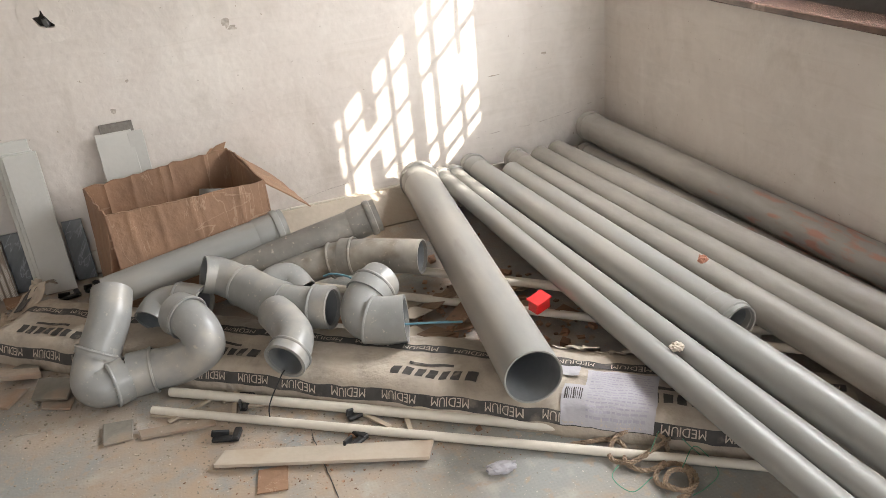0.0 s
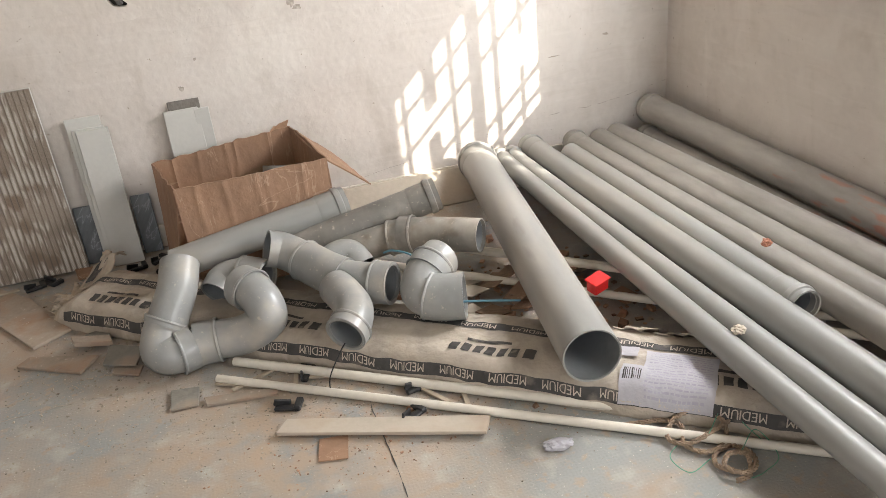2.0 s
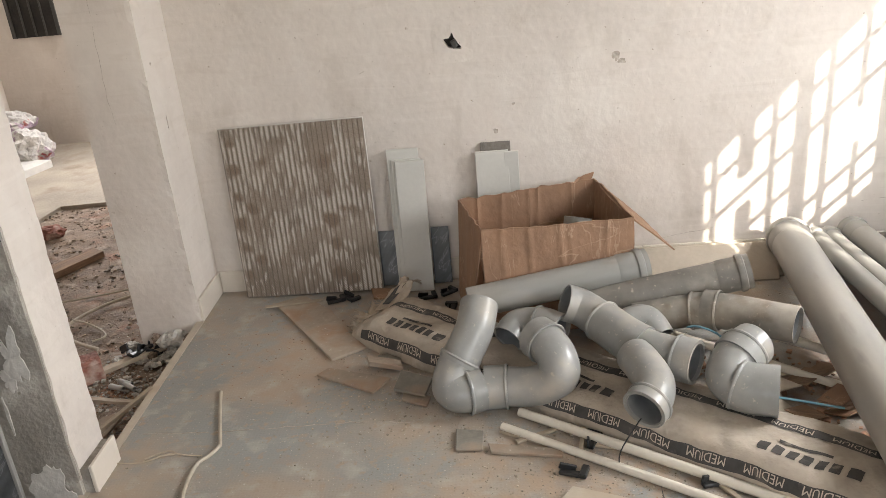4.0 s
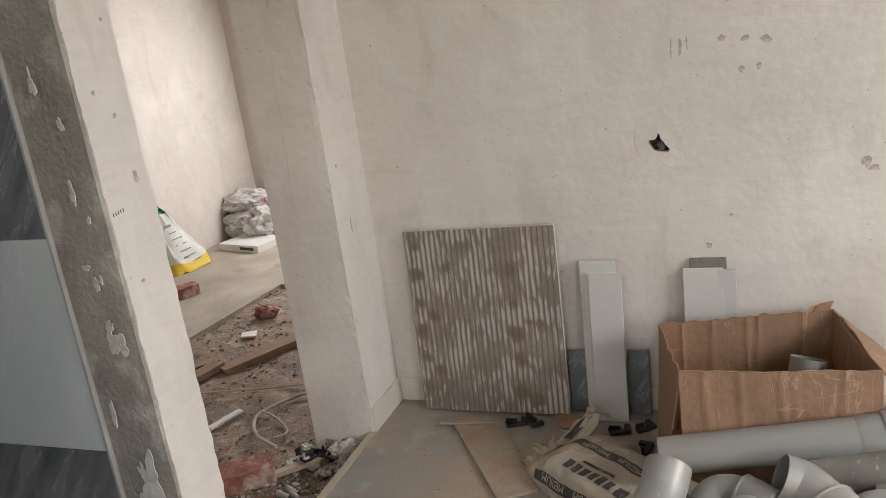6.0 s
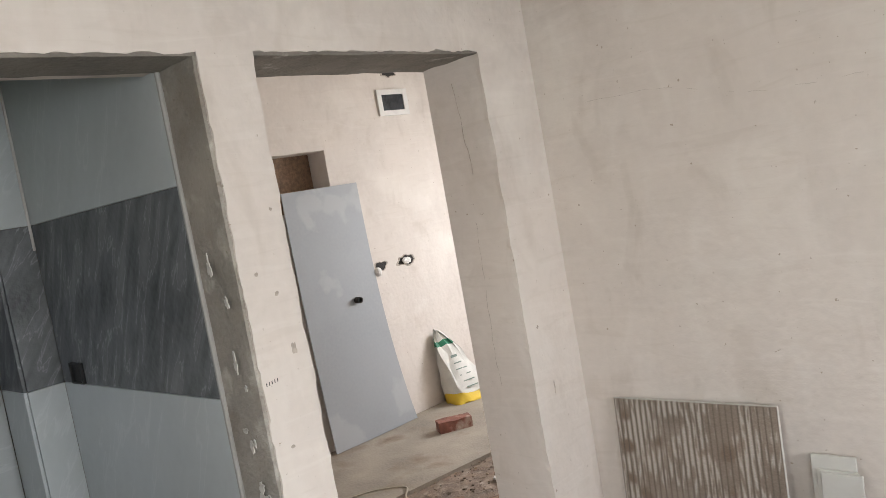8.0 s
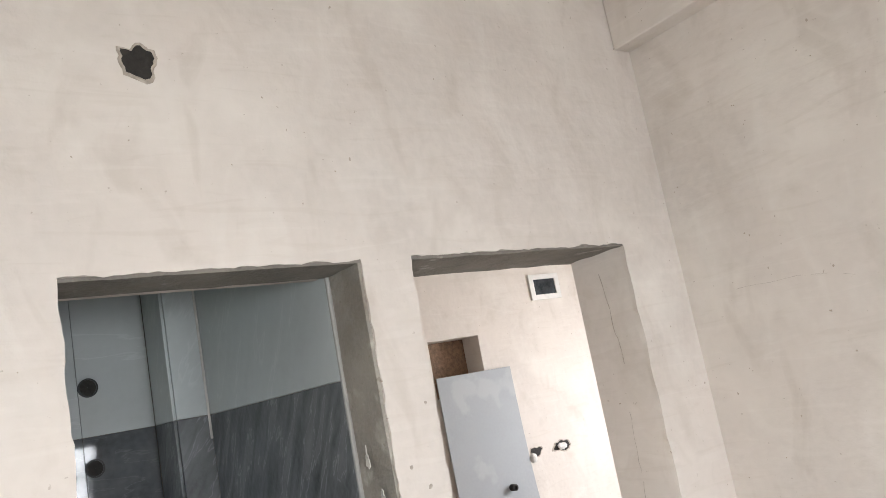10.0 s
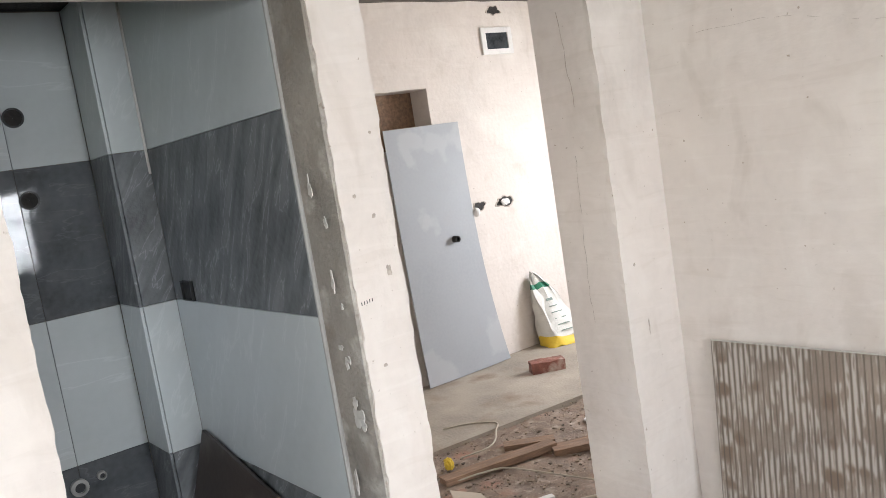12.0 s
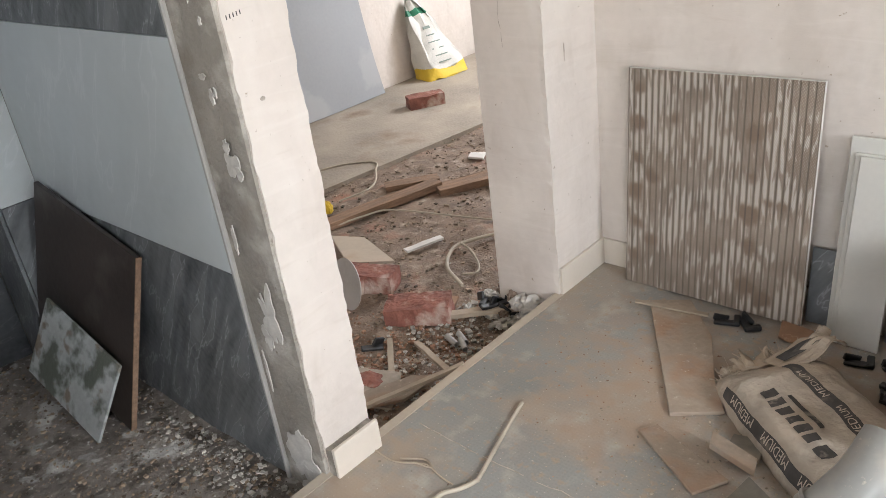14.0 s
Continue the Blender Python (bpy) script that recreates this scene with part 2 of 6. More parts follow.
PAPER = material("dusty paper wrapping", (0.47, 0.405, 0.33), 0.85, vary=0.16, scale=9, grain=45, bump=0.6,
                 spots=[((0.38, 0.30, 0.22), 6, 0.5, 0.8), ((0.60, 0.54, 0.46), 11, 0.6, 0.8)])
BAND = material("dark printed band", (0.075, 0.07, 0.066), 0.7, vary=0.3, scale=14, grain=60, bump=0.1,
                spots=[((0.26, 0.22, 0.18), 16, 0.58, 0.8)])
INK = material("black ink", (0.07, 0.062, 0.056), 0.8, vary=0.3, scale=20, bump=0.05, spots=[((0.3, 0.26, 0.21), 24, 0.6, 0.75)])
PRINT = material("pale print", (0.55, 0.48, 0.40), 0.8, vary=0.1, scale=20, bump=0.05)
LABEL = material("pale paper label", (0.45, 0.435, 0.46), 0.7, vary=0.06, scale=12, bump=0.2)
LABEL_INK = material("grey violet print", (0.40, 0.38, 0.44), 0.8, vary=0.1, bump=0.02)
CONDUIT = material("ivory pvc conduit", (0.70, 0.645, 0.55), 0.5, vary=0.10, scale=4, grain=40, bump=0.08, piece=0.06,
                   spots=[((0.36, 0.27, 0.19), 7, 0.66, 0.85)])
BOARD = material("cream tile offcut", (0.50, 0.43, 0.345), 0.55, vary=0.08, scale=5, grain=60, bump=0.1, piece=0.05,
                 spots=[((0.38, 0.27, 0.19), 5, 0.56, 0.78)])
BOARD_DUSTY = material("dust covered tile offcut", (0.37, 0.30, 0.235), 0.8, vary=0.16, scale=6, grain=60, bump=0.3, piece=0.12,
                       spots=[((0.30, 0.185, 0.12), 7, 0.48, 0.68), ((0.28, 0.25, 0.22), 9, 0.60, 0.75), ((0.50, 0.43, 0.35), 60, 0.66, 0.74)])
GREY_DUSTY = material("dusty grey tile piece", (0.255, 0.235, 0.20), 0.8, vary=0.16, scale=9, grain=60, bump=0.3, piece=0.15,
                      spots=[((0.34, 0.25, 0.18), 8, 0.52, 0.72)])
GREYTILE = material("grey green tile", (0.55, 0.54, 0.50), 0.5, vary=0.05, scale=4, grain=60, bump=0.06, piece=0.05)
WOOD = material("weathered wood", (0.33, 0.21, 0.135), 0.85, vary=0.25, scale=5, grain=40, bump=0.4, stretch=(1, 8, 8),
                spots=[((0.14, 0.09, 0.06), 4, 0.55, 0.75)])
WOOD_PALE = material("pale dusty stick", (0.46, 0.38, 0.29), 0.85, vary=0.15, scale=6, bump=0.2, piece=0.12)
BRICK = material("red brick", (0.32, 0.125, 0.09), 0.92, vary=0.25, scale=12, grain=60, bump=0.7,
                 spots=[((0.48, 0.38, 0.32), 9, 0.52, 0.66), ((0.22, 0.075, 0.055), 14, 0.6, 0.75)])
BLACK = material("black plastic", (0.02, 0.02, 0.021), 0.5, vary=0.2, scale=20, bump=0.1)
RED = material("red plastic", (0.75, 0.02, 0.02), 0.45, vary=0.06, scale=10, bump=0.05)
ROPE = material("jute rope", (0.42, 0.30, 0.205), 0.95, vary=0.25, scale=60, grain=200, bump=0.8)
GREEN = material("green thread", (0.10, 0.30, 0.19), 0.7, vary=0.1)
BLUE = material("blue cord", (0.13, 0.28, 0.36), 0.6, vary=0.1)
CABLE = material("ivory cable", (0.50, 0.44, 0.35), 0.7, vary=0.12, scale=20)
WHITE = material("white plastic", (0.74, 0.72, 0.69), 0.6, vary=0.06, scale=14, bump=0.2)
STEELPAINT = material("grey primer sheet", (0.33, 0.345, 0.36), 0.6, vary=0.05, scale=1.8, grain=50, bump=0.05,
                      spots=[((0.37, 0.38, 0.39), 2.0, 0.56, 0.60), ((0.26, 0.25, 0.25), 5, 0.70, 0.80)])
GRANITE = material("dark granite sill", (0.14, 0.085, 0.065), 0.2, vary=0.25, scale=9, grain=80, bump=0.05,
                   spots=[((0.40, 0.28, 0.22), 6, 0.62, 0.7)])
IRON = material("painted iron", (0.06, 0.055, 0.05), 0.5, vary=0.2, scale=10, bump=0.1)
GRASS = material("lawn", (0.10, 0.19, 0.045), 0.95, vary=0.25, scale=2, grain=40, bump=0.4)
DARKBOARD = material("dark brown board", (0.065, 0.05, 0.043), 0.4, vary=0.25, scale=3, grain=40, bump=0.08,
                     spots=[((0.13, 0.11, 0.095), 4, 0.55, 0.75)])
SMEARED = material("cement smeared white tile", (0.50, 0.52, 0.51), 0.5, vary=0.15, scale=9, bump=0.3,
                   spots=[((0.12, 0.13, 0.105), 8, 0.47, 0.56), ((0.22, 0.18, 0.14), 13, 0.58, 0.66)])
# Near-black, mostly standing in for the shade inside holes and openings.
NEARBLACK = material("near black", (0.03, 0.026, 0.022), 0.95, vary=0.3, scale=30, bump=0.6)
SPLASH = material("dried plaster splash", (0.60, 0.575, 0.53), 0.9, vary=0.15, scale=20, bump=0.5)
SCUFF = material("scuffed plaster", (0.50, 0.435, 0.37), 0.95, vary=0.2, scale=30, bump=0.5)
STRAWSACK = material("white woven sack", (0.68, 0.67, 0.62), 0.6, vary=0.08, scale=12, grain=120, bump=0.4)
YELLOW = material("yellow print", (0.72, 0.50, 0.04), 0.6, vary=0.08, scale=12, bump=0.3)
SACKGREEN = material("green print", (0.03, 0.22, 0.12), 0.6, vary=0.1, scale=12, bump=0.3)
VIOLETSACK = material("printed sack", (0.64, 0.615, 0.585), 0.7, vary=0.2, scale=9, bump=0.5, spots=[((0.36, 0.27, 0.33), 7, 0.58, 0.62), ((0.38, 0.085, 0.09), 5, 0.62, 0.645), ((0.42, 0.34, 0.26), 6, 0.62, 0.75)])
FOAM = material("rubble chips", (0.38, 0.33, 0.27), 0.95, vary=0.3, scale=20, bump=0.5, piece=0.3)


# ---- builders ----
def mesh_object(name, verts, faces, mat, smooth=False):
    me = bpy.data.meshes.new(name)
    me.from_pydata([tuple(v) for v in verts], [], faces)
    me.update()
    bm = bmesh.new()
    bm.from_mesh(me)
    bmesh.ops.recalc_face_normals(bm, faces=bm.faces)
    bm.to_mesh(me)
    bm.free()
    if smooth:
        me.polygons.foreach_set("use_smooth", [True] * len(me.polygons))
        me.set_sharp_from_angle(angle=radians(38))
    me.materials.append(mat)
    return new(name, me)


def part(name, bm, mat, parent=None, label="", smooth=False):
    me = bpy.data.meshes.new(name)
    bmesh.ops.recalc_face_normals(bm, faces=bm.faces)
    bm.to_mesh(me)
    bm.free()
    if smooth:
        me.polygons.foreach_set("use_smooth", [True] * len(me.polygons))
        me.set_sharp_from_angle(angle=radians(38))
    me.materials.append(mat)
    ob = new(name, me)
    ob.parent = parent
    return tagged(ob, label)


def thing(name, m, label, category, group="", kind=""):
    ob = new(name)
    ob.empty_display_size = 0.05
    ob.matrix_world = m if isinstance(m, Matrix) else Matrix.Translation(m)
    return tagged(ob, label, category, group, kind)


def box(size, m=None, bevel=0.002, wobble=0.0, cuts=0, bm=None, seed=0):
    """A box centred on its base plane's middle, with rounded edges and, if asked, chipped ones."""
    b = bm or bmesh.new()
    made = bmesh.ops.create_cube(b, size=1.0)["verts"]
    mm = (m or Matrix()) @ Matrix.Translation((0, 0, size[2] / 2)) @ Matrix.Diagonal((*size, 1))
    bmesh.ops.transform(b, matrix=mm, verts=made)
    edges = list({e for v in made for e in v.link_edges})
    if cuts:
        bmesh.ops.subdivide_edges(b, edges=edges, cuts=cuts, use_grid_fill=True)
    elif bevel:
        bmesh.ops.bevel(b, geom=edges, offset=bevel, segments=1, affect="EDGES")
    if wobble:
        for v in b.verts:
            v.co += noise.noise_vector(v.co * 18 + Vector((seed, 0, 0))) * wobble
    return b


def plate(outline, thick, m=None, bm=None):
    """A flat piece with the given outline in x and y."""
    b = bm or bmesh.new()
    mm = m or Matrix()
    lo = [b.verts.new(mm @ Vector((x, y, 0))) for x, y in outline]
    hi = [b.verts.new(mm @ Vector((x, y, thick))) for x, y in outline]
    b.faces.new(lo[::-1])
    b.faces.new(hi)
    for i in range(len(lo)):
        j = (i + 1) % len(lo)
        b.faces.new((lo[i], lo[j], hi[j], hi[i]))
    return b


def lathe(profile, seg=40):
    """A closed profile of (radius, z) turned round z."""
    b = bmesh.new()
    rings = [[b.verts.new((r * math.cos(a), r * math.sin(a), z)) for a in (2 * math.pi * k / seg for k in range(seg))] for r, z in profile]
    for i in range(len(rings)):
        p, q = rings[i], rings[(i + 1) % len(rings)]
        for k in range(seg):
            b.faces.new((p[k], p[(k + 1) % seg], q[(k + 1) % seg], q[k]))
    return b


def smooth_path(points, n):
    """A Catmull-Rom curve through points, with n steps between each two."""
    p = [Vector(q) for q in points]
    p = [2 * p[0] - p[1]] + p + [2 * p[-1] - p[-2]]
    out = []
    for i in range(1, len(p) - 2):
        for k in range(n):
            t = k / n
            a, b, c, d = p[i - 1], p[i], p[i + 1], p[i + 2]
            out.append(0.5 * ((2 * b) + (c - a) * t + (2 * a - 5 * b + 4 * c - d) * t * t + (3 * b - a - 3 * c + d) * t ** 3))
    return out + [p[-2]]


def frames(path):
    tang = [(path[min(i + 1, len(path) - 1)] - path[max(i - 1, 0)]).normalized() for i in range(len(path))]
    up = tang[0].orthogonal().normalized()
    out = []
    for p, t in zip(path, tang):
        up = (up - t * up.dot(t)).normalized()
        out.append((p, up, t.cross(up), t))
    return out


def sweep(path, radii, seg=28, thick=0.0, bm=None):
    """A tube along a path; thick: hollow, with open ends."""
    b = bm or bmesh.new()
    fr = frames(path)

    def shell(off):
        rings = []
        for (p, u, w, t), r in zip(fr, radii):
            rings.append([b.verts.new(p + (u * math.cos(a) + w * math.sin(a)) * (r - off)) for a in (2 * math.pi * k / seg for k in range(seg))])
        for p, q in zip(rings, rings[1:]):
            for k in range(seg):
                b.faces.new((p[k], p[(k + 1) % seg], q[(k + 1) % seg], q[k]))
        return rings
    outer = shell(0)
    if thick:
        inner = shell(thick)
        for e in (0, -1):
            for k in range(seg):
                b.faces.new((outer[e][k], outer[e][(k + 1) % seg], inner[e][(k + 1) % seg], inner[e][k]))
    else:
        b.faces.new(outer[0][::-1])
        b.faces.new(outer[-1])
    return b


def along(a, c):
    """The pose at a whose z axis points to c."""
    a, c = Vector(a), Vector(c)
    return Matrix.Translation(a) @ (c - a).to_track_quat("Z", "Y").to_matrix().to_4x4()


# ---- the large structure ----
XW, XE, YN, YS, ZC = -2.15, 1.249, 3.878, -1.6, 3.10
WT = 0.27


def cuts_of(a, b, step, must):
    keys = sorted({a, b, *[m for m in must if a < m < b]})
    out = []
    for p, q in zip(keys, keys[1:]):
        n = max(1, round((q - p) / step))
        out += [p + (q - p) * k / n for k in range(n)]
    return out + [b]


def wall_mesh(name, place, u0, u1, z0, z1, thick, holes, step, mat, rough=0.0, label=""):
    """A wall with thickness and openings (u0, u1, z0, z1); place(u, z, d) gives a point d behind its face. rough: how far the openings' edges are chipped."""
    us = cuts_of(u0, u1, step, [h for q in holes for h in q[:2]])
    zs = cuts_of(z0, z1, step, [h for q in holes for h in q[2:]])
    solid = {}
    for i in range(len(us) - 1):
        for j in range(len(zs) - 1):
            cu, cz = (us[i] + us[i + 1]) / 2, (zs[j] + zs[j + 1]) / 2
            solid[i, j] = not any(h[0] < cu < h[1] and h[2] < cz < h[3] for h in holes)
    edge = set()
    for i in range(len(us)):
        for j in range(len(zs)):
            near = [solid.get(k) for k in ((i - 1, j - 1), (i, j - 1), (i - 1, j), (i, j))]
            if False in near and True in near:
                edge.add((i, j))
    verts, ids = [], {}
    depths = (0.0, min(0.02, thick / 2), thick)
    for d in (0, 1, 2):
        for i, u in enumerate(us):
            for j, z in enumerate(zs):
                du = dz = 0.0
                if rough and d == 0 and (i, j) in edge and 0 < j:
                    v = noise.noise_vector(Vector((u * 14, z * 14, 3.1 * d))) + 0.6 * noise.noise_vector(Vector((u * 41, z * 41, 7 + d)))
                    du, dz = v.x * rough, v.y * rough
                ids[i, j, d] = len(verts)
                verts.append(place(u + du, z + dz, depths[d]))
    faces = []
    for (i, j), s in solid.items():
        if not s:
            continue
        for d in (0, 2):
            faces.append([ids[i, j, d], ids[i + 1, j, d], ids[i + 1, j + 1, d], ids[i, j + 1, d]])
        for (ni, nj), (a, b) in (((i - 1, j), ((i, j), (i, j + 1))), ((i + 1, j), ((i + 1, j), (i + 1, j + 1))), ((i, j - 1), ((i, j), (i + 1, j))), ((i, j + 1), ((i, j + 1), (i + 1, j + 1)))):
            if not solid.get((ni, nj), False):
                faces.append([ids[*a, 0], ids[*b, 0], ids[*b, 1], ids[*a, 1]])
                faces.append([ids[*a, 1], ids[*b, 1], ids[*b, 2], ids[*a, 2]])
    return tagged(mesh_object(name, verts, faces, mat), label, "wall", kind="structure")


DOOR1, DOOR2 = (1.77, 2.535, -0.2, 2.03), (2.695, 3.595, -0.2, 2.03)
wall_west = wall_mesh("wall_west", lambda u, z, d: (XW - d, u, z), YS, YN + 0.25, -0.2, ZC, WT,
                      [DOOR1, DOOR2], 0.02, PLASTER, 0.008, "cream plastered wall with two bare door openings")
wall_north = wall_mesh("wall_north", lambda u, z, d: (u, YN + d, z), XW, XE + 0.22, -0.2, ZC, 0.25,
                       [(-1.075, -0.995, 0.975, 1.045)], 0.2, PLASTER, 0.0, "cream plastered wall with a broken socket hole")
# WIN2 is an unseen opening, added to hold the east fill lamp.
WIN1, WIN2 = (2.243, 3.214, 0.86, 1.894), (-1.05, 1.25, 0.86, 2.03)
wall_east = wall_mesh("wall_east", lambda u, z, d: (XE + d, u, z), YS, YN, -0.2, ZC, 0.196, [WIN1, WIN2], 0.3, PLASTER, 0.0,
                      "cream plastered wall with a window and an added opening")
wall_south = wall_mesh("wall_south", lambda u, z, d: (u, YS - d, z), XW - WT, XE + 0.2, -0.2, ZC, 0.2, [(-2.05, -0.3, 0.95, 2.03)], 0.3, PLASTER, 0.0,
                       "cream plastered wall with an added unseen window opening")

tagged(part("ceiling", box((4.1, 5.9, 0.12), Matrix.Translation((-0.45, 1.2, ZC)), 0), CEIL), "plain cream plastered ceiling", "ceiling", kind="structure")
tagged(part("beam", box((XE - XW, 0.09, ZC - 2.78), Matrix.Translation(((XE + XW) / 2, YN - 0.043, 2.78)), 0.004), PLASTER), "plastered beam along the top of the wall", "beam", kind="structure")


def relief(name, x0, x1, y0, y1, z, step, height, freq, mat, label, cat, lumps=1):
    """Ground as one sheet, uneven by several scales."""
    nx, ny = max(2, round((x1 - x0) / step)), max(2, round((y1 - y0) / step))
    verts, faces = [], []
    for j in range(ny + 1):
        for i in range(nx + 1):
            p = Vector((x0 + (x1 - x0) * i / nx, y0 + (y1 - y0) * j / ny, 0))
            h = noise.noise(p * freq) + 0.5 * noise.noise(p * freq * 2.7) + 0.35 * lumps * noise.noise(p * freq * 8)
            verts.append((p.x, p.y, z + h * height))
    for j in range(ny):
        for i in range(nx):
            a = j * (nx + 1) + i
            faces.append((a, a + 1, a + nx + 2, a + nx + 1))
    return tagged(mesh_object(name, verts, faces, mat, True), label, cat, kind="structure")


relief("floor", XW, XE, YS, YN, 0.0, 0.1, 0.0012, 2.0, FLOOR, "dusty grey cement screed floor", "floor")
relief("rubble_ground", -5.06, XW - 0.02, 2.6, 7.5, -0.140, 0.022, 0.014, 4.6, SOIL, "brown earth strewn with rubble", "ground")
relief("bath_floor", -3.80, XW - 0.02, 0.7, 2.56, -0.097, 0.014, 0.011, 7.0, BATHFLOOR, "muddy unfinished bathroom floor", "floor")
tagged(part("threshold_edge", box((0.03, 2.2, 0.13), Matrix.Translation((XW - 0.004, 2.65, -0.128)), 0.004, 0.002, 8), BOARD),
       "worn cream stone edge of the floor", "floor edge", kind="structure")
bm = plate([(-5.06, 3.2), (-4.02, 3.2), (-3.96, 4.0), (-3.85, 5.06), (-3.80, 5.62), (-2.45, 5.75), (-2.45, 7.4), (-5.06, 7.4)], 0.10, Matrix.Translation((0, 0, -0.215)))
tagged(part("concrete_slab", bm, SLAB), "rough old concrete slab with a broken edge", "floor slab", kind="structure")

# room beyond the second opening
far_wall = wall_mesh("wall_room_two_west", lambda u, z, d: (-5.05 - d, u, z), 2.6, 7.5, -0.25, ZC, 0.2, [(4.68, 5.14, 1.60, 2.01)], 0.12, PLASTER, 0.004, "cream plastered far wall with a square niche")
tagged(part("niche_back", box((0.03, 0.7, 0.7), Matrix.Translation((-5.275, 4.94, 1.5)), 0), WOOD), "brown back of the niche", "niche", kind="structure")
wall_mesh("wall_room_two_north", lambda u, z, d: (u, 7.4 + d, z), -5.05, -2.2, -0.25, ZC, 0.2, [(-3.95, -2.65, 0.9, 2.1)], 0.4, PLASTER, 0.0, "cream plastered wall with an added unseen window opening")
wall_mesh("wall_room_two_east", lambda u, z, d: (XW - WT + 0.02 + d, u, z), YN + 0.25, 7.4, -0.2, ZC, 0.2, [], 0.4, PLASTER, 0.0, "cream plastered wall")
tagged(part("ceiling_room_two", box((3.1, 7.4, 0.12), Matrix.Translation((-3.75, 3.9, ZC)), 0), CEIL), "plain plastered ceiling", "ceiling", kind="structure")

dark_window = thing("window_2", (-4.62, 7.39, 0.80), "window with dark bars in the far wall, its shaded opening a near-black pane", "window", kind="structure")
# Flat near-black pane painted for the shade within the opening.
part("pane", box((0.36, 0.012, 1.3), None, 0), NEARBLACK, dark_window)
part("window_frame", box((0.03, 0.03, 1.3), Matrix.Translation((-0.195, 0, 0)), 0.002), IRON, dark_window)
part("window_frame", box((0.03, 0.03, 1.3), Matrix.Translation((0.195, 0, 0)), 0.002), IRON, dark_window)
for k in range(3):
    part("grille_bar", box((0.012, 0.014, 1.3), Matrix.Translation((-0.09 + 0.09 * k, -0.014, 0)), 0), IRON, dark_window)

# partition between the bathroom and the second room; its end is the post between the openings
part_wall = tagged(part("wall_bath_north", box((2.62, 0.147, 3.3), Matrix.Translation((-3.73, 2.6125, -0.2)), 0), PLASTER), "thin plastered partition tiled on the bathroom side", "wall", kind="structure")
bath_west = tagged(part("wall_bath_west", box((0.16, 2.1, 3.3), Matrix.Translation((-3.83, 1.54, -0.2)), 0), CEMENT), "bathroom wall clad in large tiles", "wall", kind="structure")
wall_mesh("wall_bath_south", lambda u, z, d: (u, 0.90 - d, z), -3.75, -2.35, -0.2, 3.1, 0.16, [(-3.46, -2.98, 1.5, 2.0)], 0.4, PLASTER, 0.0, "bathroom end wall with a small window opening")
pilaster = tagged(part("pilaster", box((0.26, 0.15, 3.0), Matrix.Translation((-3.625, 2.468, -0.2)), 0), CEMENT), "boxed-in corner shaft clad in tiles", "pilaster", kind="structure")
# The dark above the tiles is put into the ceiling's near-black colour.
tagged(part("ceiling_bath", box((1.6, 1.9, 0.1), Matrix.Translation((-3.1, 1.6, 2.312)), 0), NEARBLACK), "near-black bathroom ceiling", "ceiling", kind="structure")

# the bare cement side of the post
tagged(part("post_render", box((0.176, 0.012, 2.14), Matrix.Translation((-2.243, 2.531, -0.11)), 0.001, 0.004, 14), CEMENT_PALE), "rough grey cement render on the opening's side", "wall render", kind="structure")
tagged(part("tile_trim", box((0.016, 0.016, 2.14), Matrix.Translation((-2.336, 2.523, -0.11)), 0.004), TRIM), "grey edging strip beside the wall tiles", "trim", kind="structure")

BANDS = [(-0.11, 0.546, SLATE), (0.548, 1.134, WHITETILE), (1.136, 1.722, SLATE), (1.724, 2.305, WHITETILE)]


def tiles_on(parent, u0, u1, place, turn, widths, polished=False):
    """Large tiles in bands of dark and white on a wall, each piece of its own."""
    for z0, z1, mat in BANDS:
        if polished:
            mat = SLATE_GLOSS if mat is SLATE else WHITE_GLOSS
        u = u0
        for w in widths:
            e = min(u1, u + w)
            ob = part("tile", box((e - u - 0.002, 0.012, z1 - z0), None, 0.001), mat, parent)
            ob.matrix_world = place((u + e) / 2, z0) @ pose(0, 0, 0, 0, 0, turn)
            u = e


tiles_on(part_wall, -3.485, -2.345, lambda u, z: Matrix.Translation((u, 2.531, z)), 0, [1.2])
tiles_on(pilaster, -3.735, -3.49, lambda u, z: Matrix.Translation((u, 2.387, z)), 0, [1.2])
tiles_on(pilaster, 2.393, 2.525, lambda u, z: Matrix.Translation((-3.489, u, z)), 90, [0.6])
tiles_on(bath_west, 0.9, 2.381, lambda u, z: Matrix.Translation((-3.744, u, z)), 90, [1.2, 0.6], True)

# grille in the bathroom's small window
window_2 = thing("window_2", (-3.22, 0.86, 1.5), "small bathroom window with an iron grille", "window", kind="structure")
for k in range(5):
    part("grille_bar", box((0.012, 0.012, 0.5), Matrix.Translation((-0.16 + 0.08 * k, 0, 0)), 0), IRON, window_2)
for k in range(4):
    part("grille_bar", box((0.48, 0.014, 0.012), Matrix.Translation((0, 0, 0.06 + 0.12 * k)), 0), IRON, window_2)

# window in the east wall, with its sill and grille
window_1 = thing("window_1", (1.345, 2.729, 0.86), "window opening with a dark iron grille and granite sill", "window", kind="structure")
sill = box((0.25, 1.7, 0.022), Matrix.Translation((-0.017, -0.05, 0.0)), 0.003)
part("window_sill", sill, GRANITE, window_1, "polished brown granite sill")


def bar(y0, y1, z0, z1, depth=0.014, name="grille_bar"):
    part(name, box((depth, y1 - y0, z1 - z0), Matrix.Translation((0, (y0 + y1) / 2 - 2.729, z0 - 0.86)), 0), IRON, window_1)


